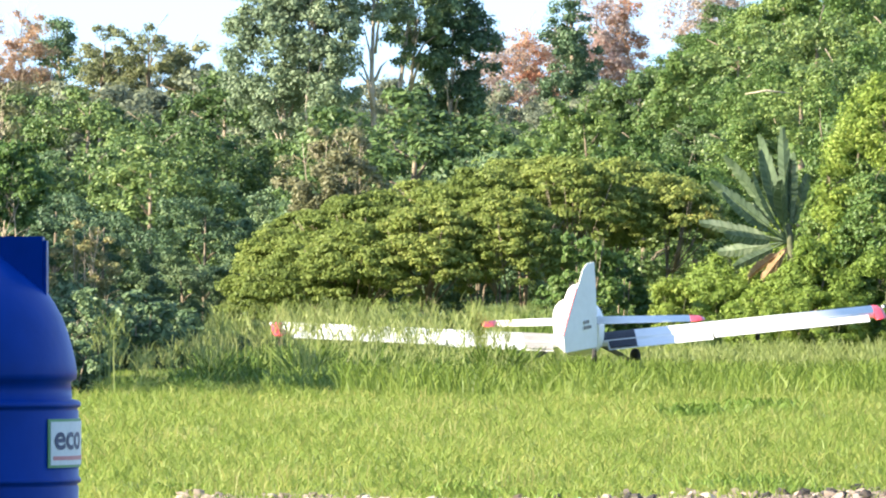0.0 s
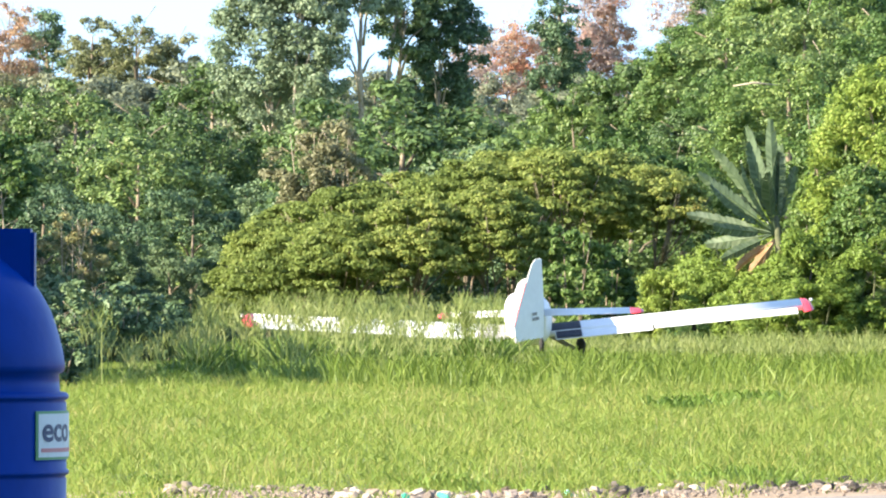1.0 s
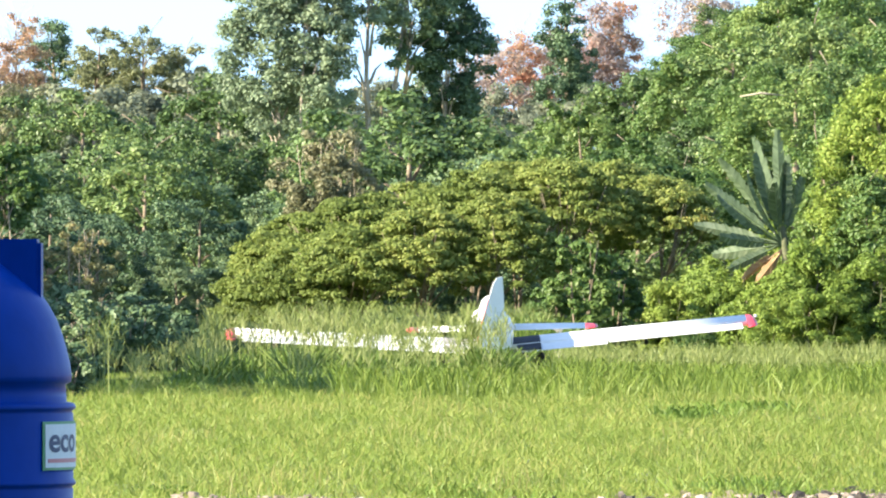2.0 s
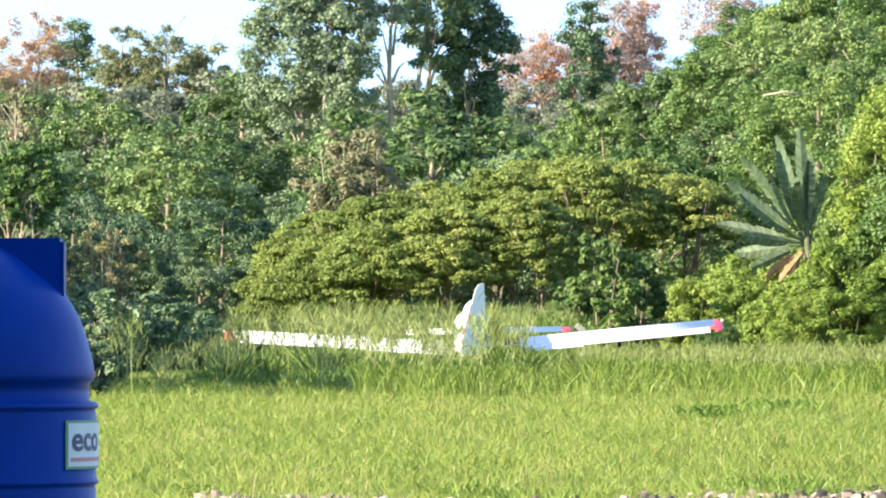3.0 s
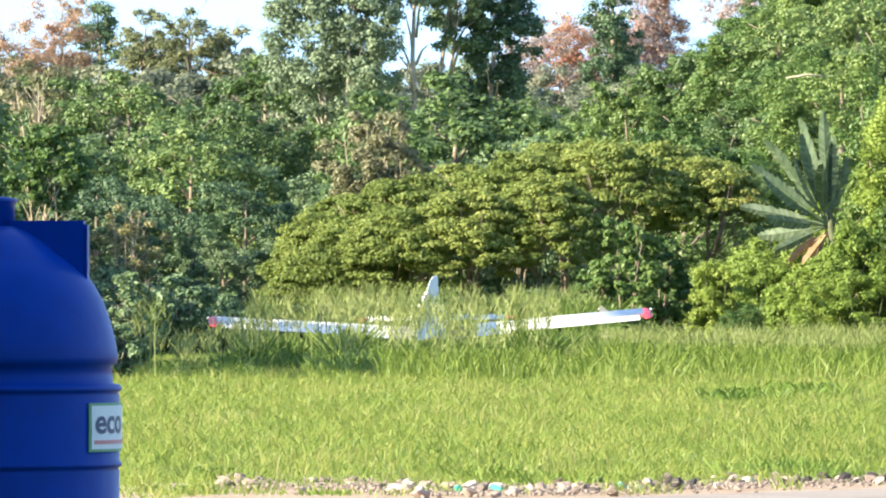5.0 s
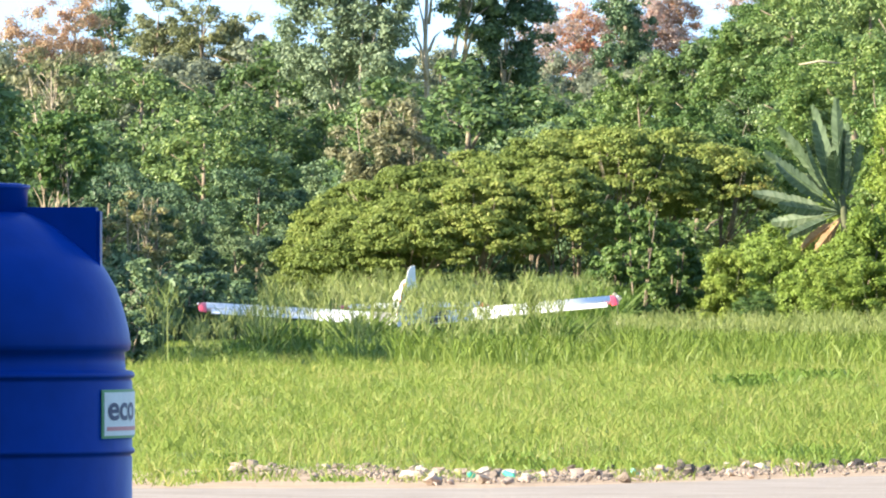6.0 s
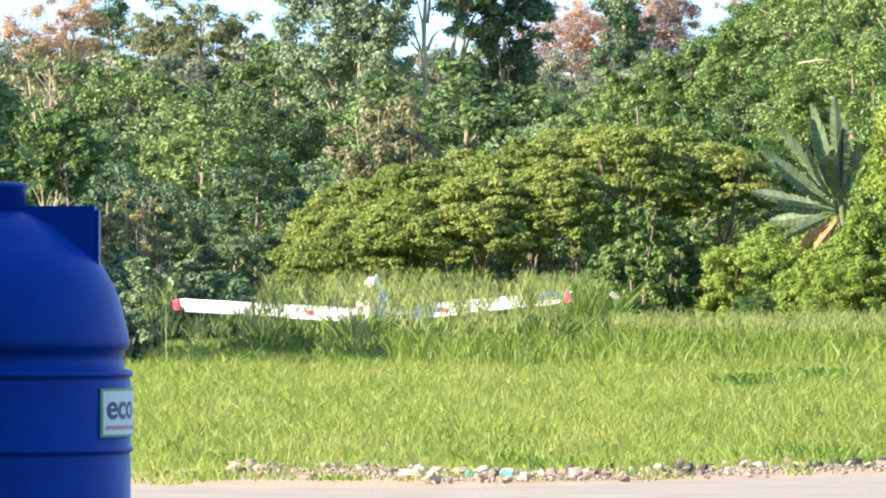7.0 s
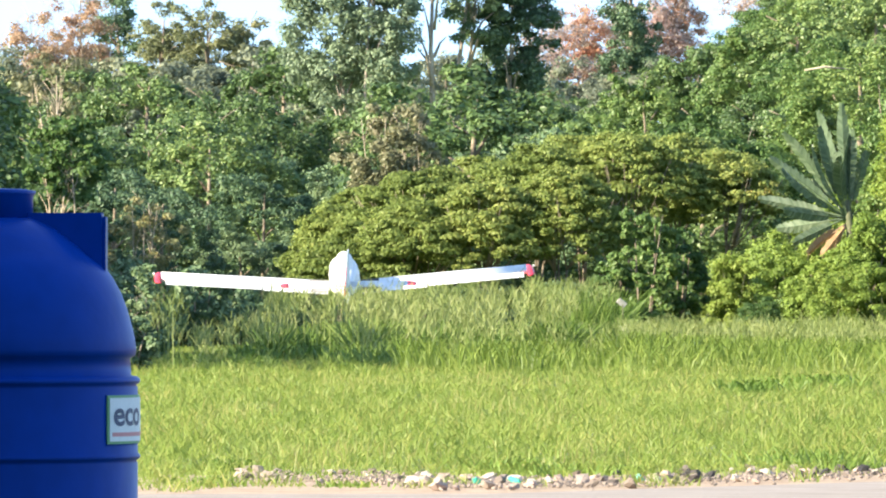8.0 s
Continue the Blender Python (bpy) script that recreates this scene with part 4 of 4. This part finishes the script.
def stone_mesh(seed):
    rng = np.random.default_rng(seed)
    bm = bmesh.new()
    bmesh.ops.create_icosphere(bm, subdivisions=1, radius=0.5)
    for v in bm.verts:
        v.co *= rng.uniform(0.55, 1.2)
        v.co.z *= 0.65
        v.co.x *= 1.0 + 0.4 * (seed % 3) / 2
    me = bpy.data.meshes.new("stone")
    bm.to_mesh(me)
    bm.free()
    return me


def build_verge():
    slab("road", [(-60, 40), (60, 40), (60, road_edge(5) + 20), (5, road_edge(5)), (0.3, 83.0), (-5, 82.8), (-60, 80)], 0.03, M_ROAD, "grey worn road beside the field", "road")
    slab("verge", [(-60, 60), (60, 60), (60, 99), (6, 95), (-2, 92.5), (-6, 90.5), (-60, 88)], 0.012, M_DIRT, "pale dirt verge between road and grass", "verge")
    rng = np.random.default_rng(17)
    strip = new("rubble_strip")
    shapes = [stone_mesh(k) for k in range(7)]
    dark = [m.copy() for m in shapes]
    for m in shapes:
        m.materials.append(M_STONE)
    for m in dark:
        m.materials.append(M_DSTONE)
    def spot():
        # heaps along the verge, further from the road where it bends away
        x = rng.uniform(-1.9, 5.2)
        mid = 90.5 - 2.5 * float(smooth((x + 0.9) / 0.9)) + 1.7 * max(0.0, x - 1.0)
        return x, max(road_edge(x) + 0.3, mid + rng.normal(0, 1.3))

    made = 0
    while made < 295:
        x, y = spot()
        if noise.noise((x * 1.9, y * 0.35, 2.0)) < rng.uniform(-0.45, 0.1):
            continue
        made += 1
        s = 0.045 + 0.12 * rng.random() ** 2.2
        dk = rng.random() < (0.5 if x > 1.4 else 0.12)
        st = new("stone", (dark if dk else shapes)[int(rng.integers(0, 7))])
        st.parent = strip
        st.matrix_basis = Matrix.LocRotScale((x, y, 0.03 + s * 0.15), Euler(rng.uniform(-0.6, 0.6, 3) + [0, 0, rng.uniform(0, 6)]), (s, s, s))
    # the small rest: chips and gravel
    base = np.array([v.co[:] for v in shapes[3].vertices])
    tri = np.array([p.vertices[:] for p in shapes[3].polygons])
    n = 4500
    vs, fs = [], []
    for k in range(n):
        x, y = spot()
        s = 0.02 + 0.05 * rng.random() ** 2
        a = rng.uniform(0, 6.28)
        c, d = math.cos(a), math.sin(a)
        vs.append((base * rng.uniform(0.7, 1.2, base.shape)) @ np.array([[c, d, 0], [-d, c, 0], [0, 0, 1]]) * s + [x, y, 0.035])
        fs.append(tri + k * len(base))
    tagged(part("gravel", mesh_of("gravel", np.concatenate(vs), tris=np.concatenate(fs), mat=M_STONE), M_STONE, strip), "fine pale chips", kind="stuff")
    tagged(strip, "row of pale and dark broken stones at the roadside", "rubble")
    for x, y, a in ((0.26, 86.6, 20), (0.56, 87.2, -35), (1.66, 88.2, 60)):
        p = box(0.13, 0.05, 0.05, 0.015)
        tagged(part("plastic_scrap", p, M_PLASTIC, None, "", pose(x, y, 0.06, 10, 20, a)), "crumpled green plastic scrap among the stones", "litter", group="litter")
    # low broad weeds on the field
    for x, y, r, h, sd in ((0.55, 93.0, 0.35, 0.34, 1), (0.95, 91.6, 0.35, 0.26, 13), (1.5, 91.8, 0.3, 0.24, 14), (-2.0, 87.5, 0.3, 0.2, 15), (3.5, 94.2, 0.3, 0.42, 16), (-0.9, 87.2, 0.3, 0.14, 17), (1.5, 93.2, 0.3, 0.16, 8), (-1.3, 91.6, 0.3, 0.16, 9), (3.9, 94.6, 0.45, 0.2, 10), (-0.2, 90.6, 0.2, 0.12, 11), (2.6, 92.8, 0.3, 0.14, 12), (3.4, 96.5, 0.5, 0.36, 2), (6.2, 172, 1.0, 0.5, 4), (4.9, 165, 0.6, 0.45, 5), (-2.1, 94.5, 0.25, 0.26, 6)):
        g = np.random.default_rng(300 + sd)
        n = int(220 * r + 60)
        p = np.stack([g.normal(0, r * 0.55, n), g.normal(0, r * 1.6, n), np.full(n, -0.02)], 1)
        w = part("weed_patch", blades("weed_patch", M_WEED, p, 0.7 * h * g.uniform(0.45, 1.05, n), g.uniform(0.012, 0.024, n) * (1 + (y > 130)), g.uniform(0.3, 1.3, n), g, 0.8), M_WEED, None)
        tagged(place(w, x, y), "low tuft of darker green weeds", "weeds", kind="stuff")


def build_scrap():
    a = new("scrap_metal")
    part("sheet", box(0.34, 0.03, 0.2, 0.01), M_SCRAP, a, m=pose(0, 0, 1.76, 30, 35, 20))
    part("post", tube([(0.1, 0.05, -0.1), (0.02, 0.03, 1.74)], [0.025, 0.02], 8), M_STEM, a)
    place(tagged(a, "bent pale scrap sheet on a post in the grass", "scrap"), 5.75, 338)
    b = part("scrap_block", box(0.55, 0.3, 0.2, 0.04, (0, 0, 0.1)), M_SCRAP, None)
    place(tagged(b, "pale block lying at the grass edge", "scrap"), 5.9, 334, z=0.35)
    c = part("fallen_branch", tube([(0, 0, 0), (0.9, 0.1, 0.15), (1.9, 0.1, 0.05)], [0.03, 0.05, 0.02], 6), M_PALEBARK, None)
    c.matrix_basis = pose(15.3, 437, 11.15)
    tagged(c, "pale bare branch sticking out of the crowns", "branch")


build_ground()
build_field()
build_tall_grass()
build_forest()
build_single_trees()
build_palm()
airplane, rudder = build_airplane()
build_tank()
build_scrap()
build_verge()


# ---- what moves ----
def motions():
    # seconds, sideways, height of the wing root, nose-up angle, lean, heading
    rows = [(0, 4.22, 0.97, 6, -1.6), (0.5, 4.0, 0.97, 6, -1.6), (1, 3.62, 0.96, 6, -1.6), (1.75, 2.98, 0.87, 6, -1.5), (2.5, 2.32, 0.78, 6, -1.4), (3.5, 1.36, 0.63, 6, -1.2),
            (4.5, 0.52, 0.54, 6, -1.2), (5.8, -0.93, 0.49, 6, -0.9), (6.5, -1.7, 0.47, 8.0, -1.2), (7.2, -2.68, 0.65, 9.4, -1.1), (7.6, -3.2, 1.1, 9.6, -1.0), (8, -3.78, 1.72, 9.5, -1.2)]
    walk(airplane, [(t, pose(x, 226.8 + 17.46 * t, z, p, r, 1.8)) for t, x, z, p, r in rows])
    walk(rudder, [(t, pose(0, -6.93, 1.08, 0, 0, a)) for t, a in ((0, -36), (0.5, -36), (1, -34), (2.5, -33), (3.5, -30), (4.5, -33), (5.8, -31), (6.5, -20), (7.2, -14), (8, -8))])


motions()
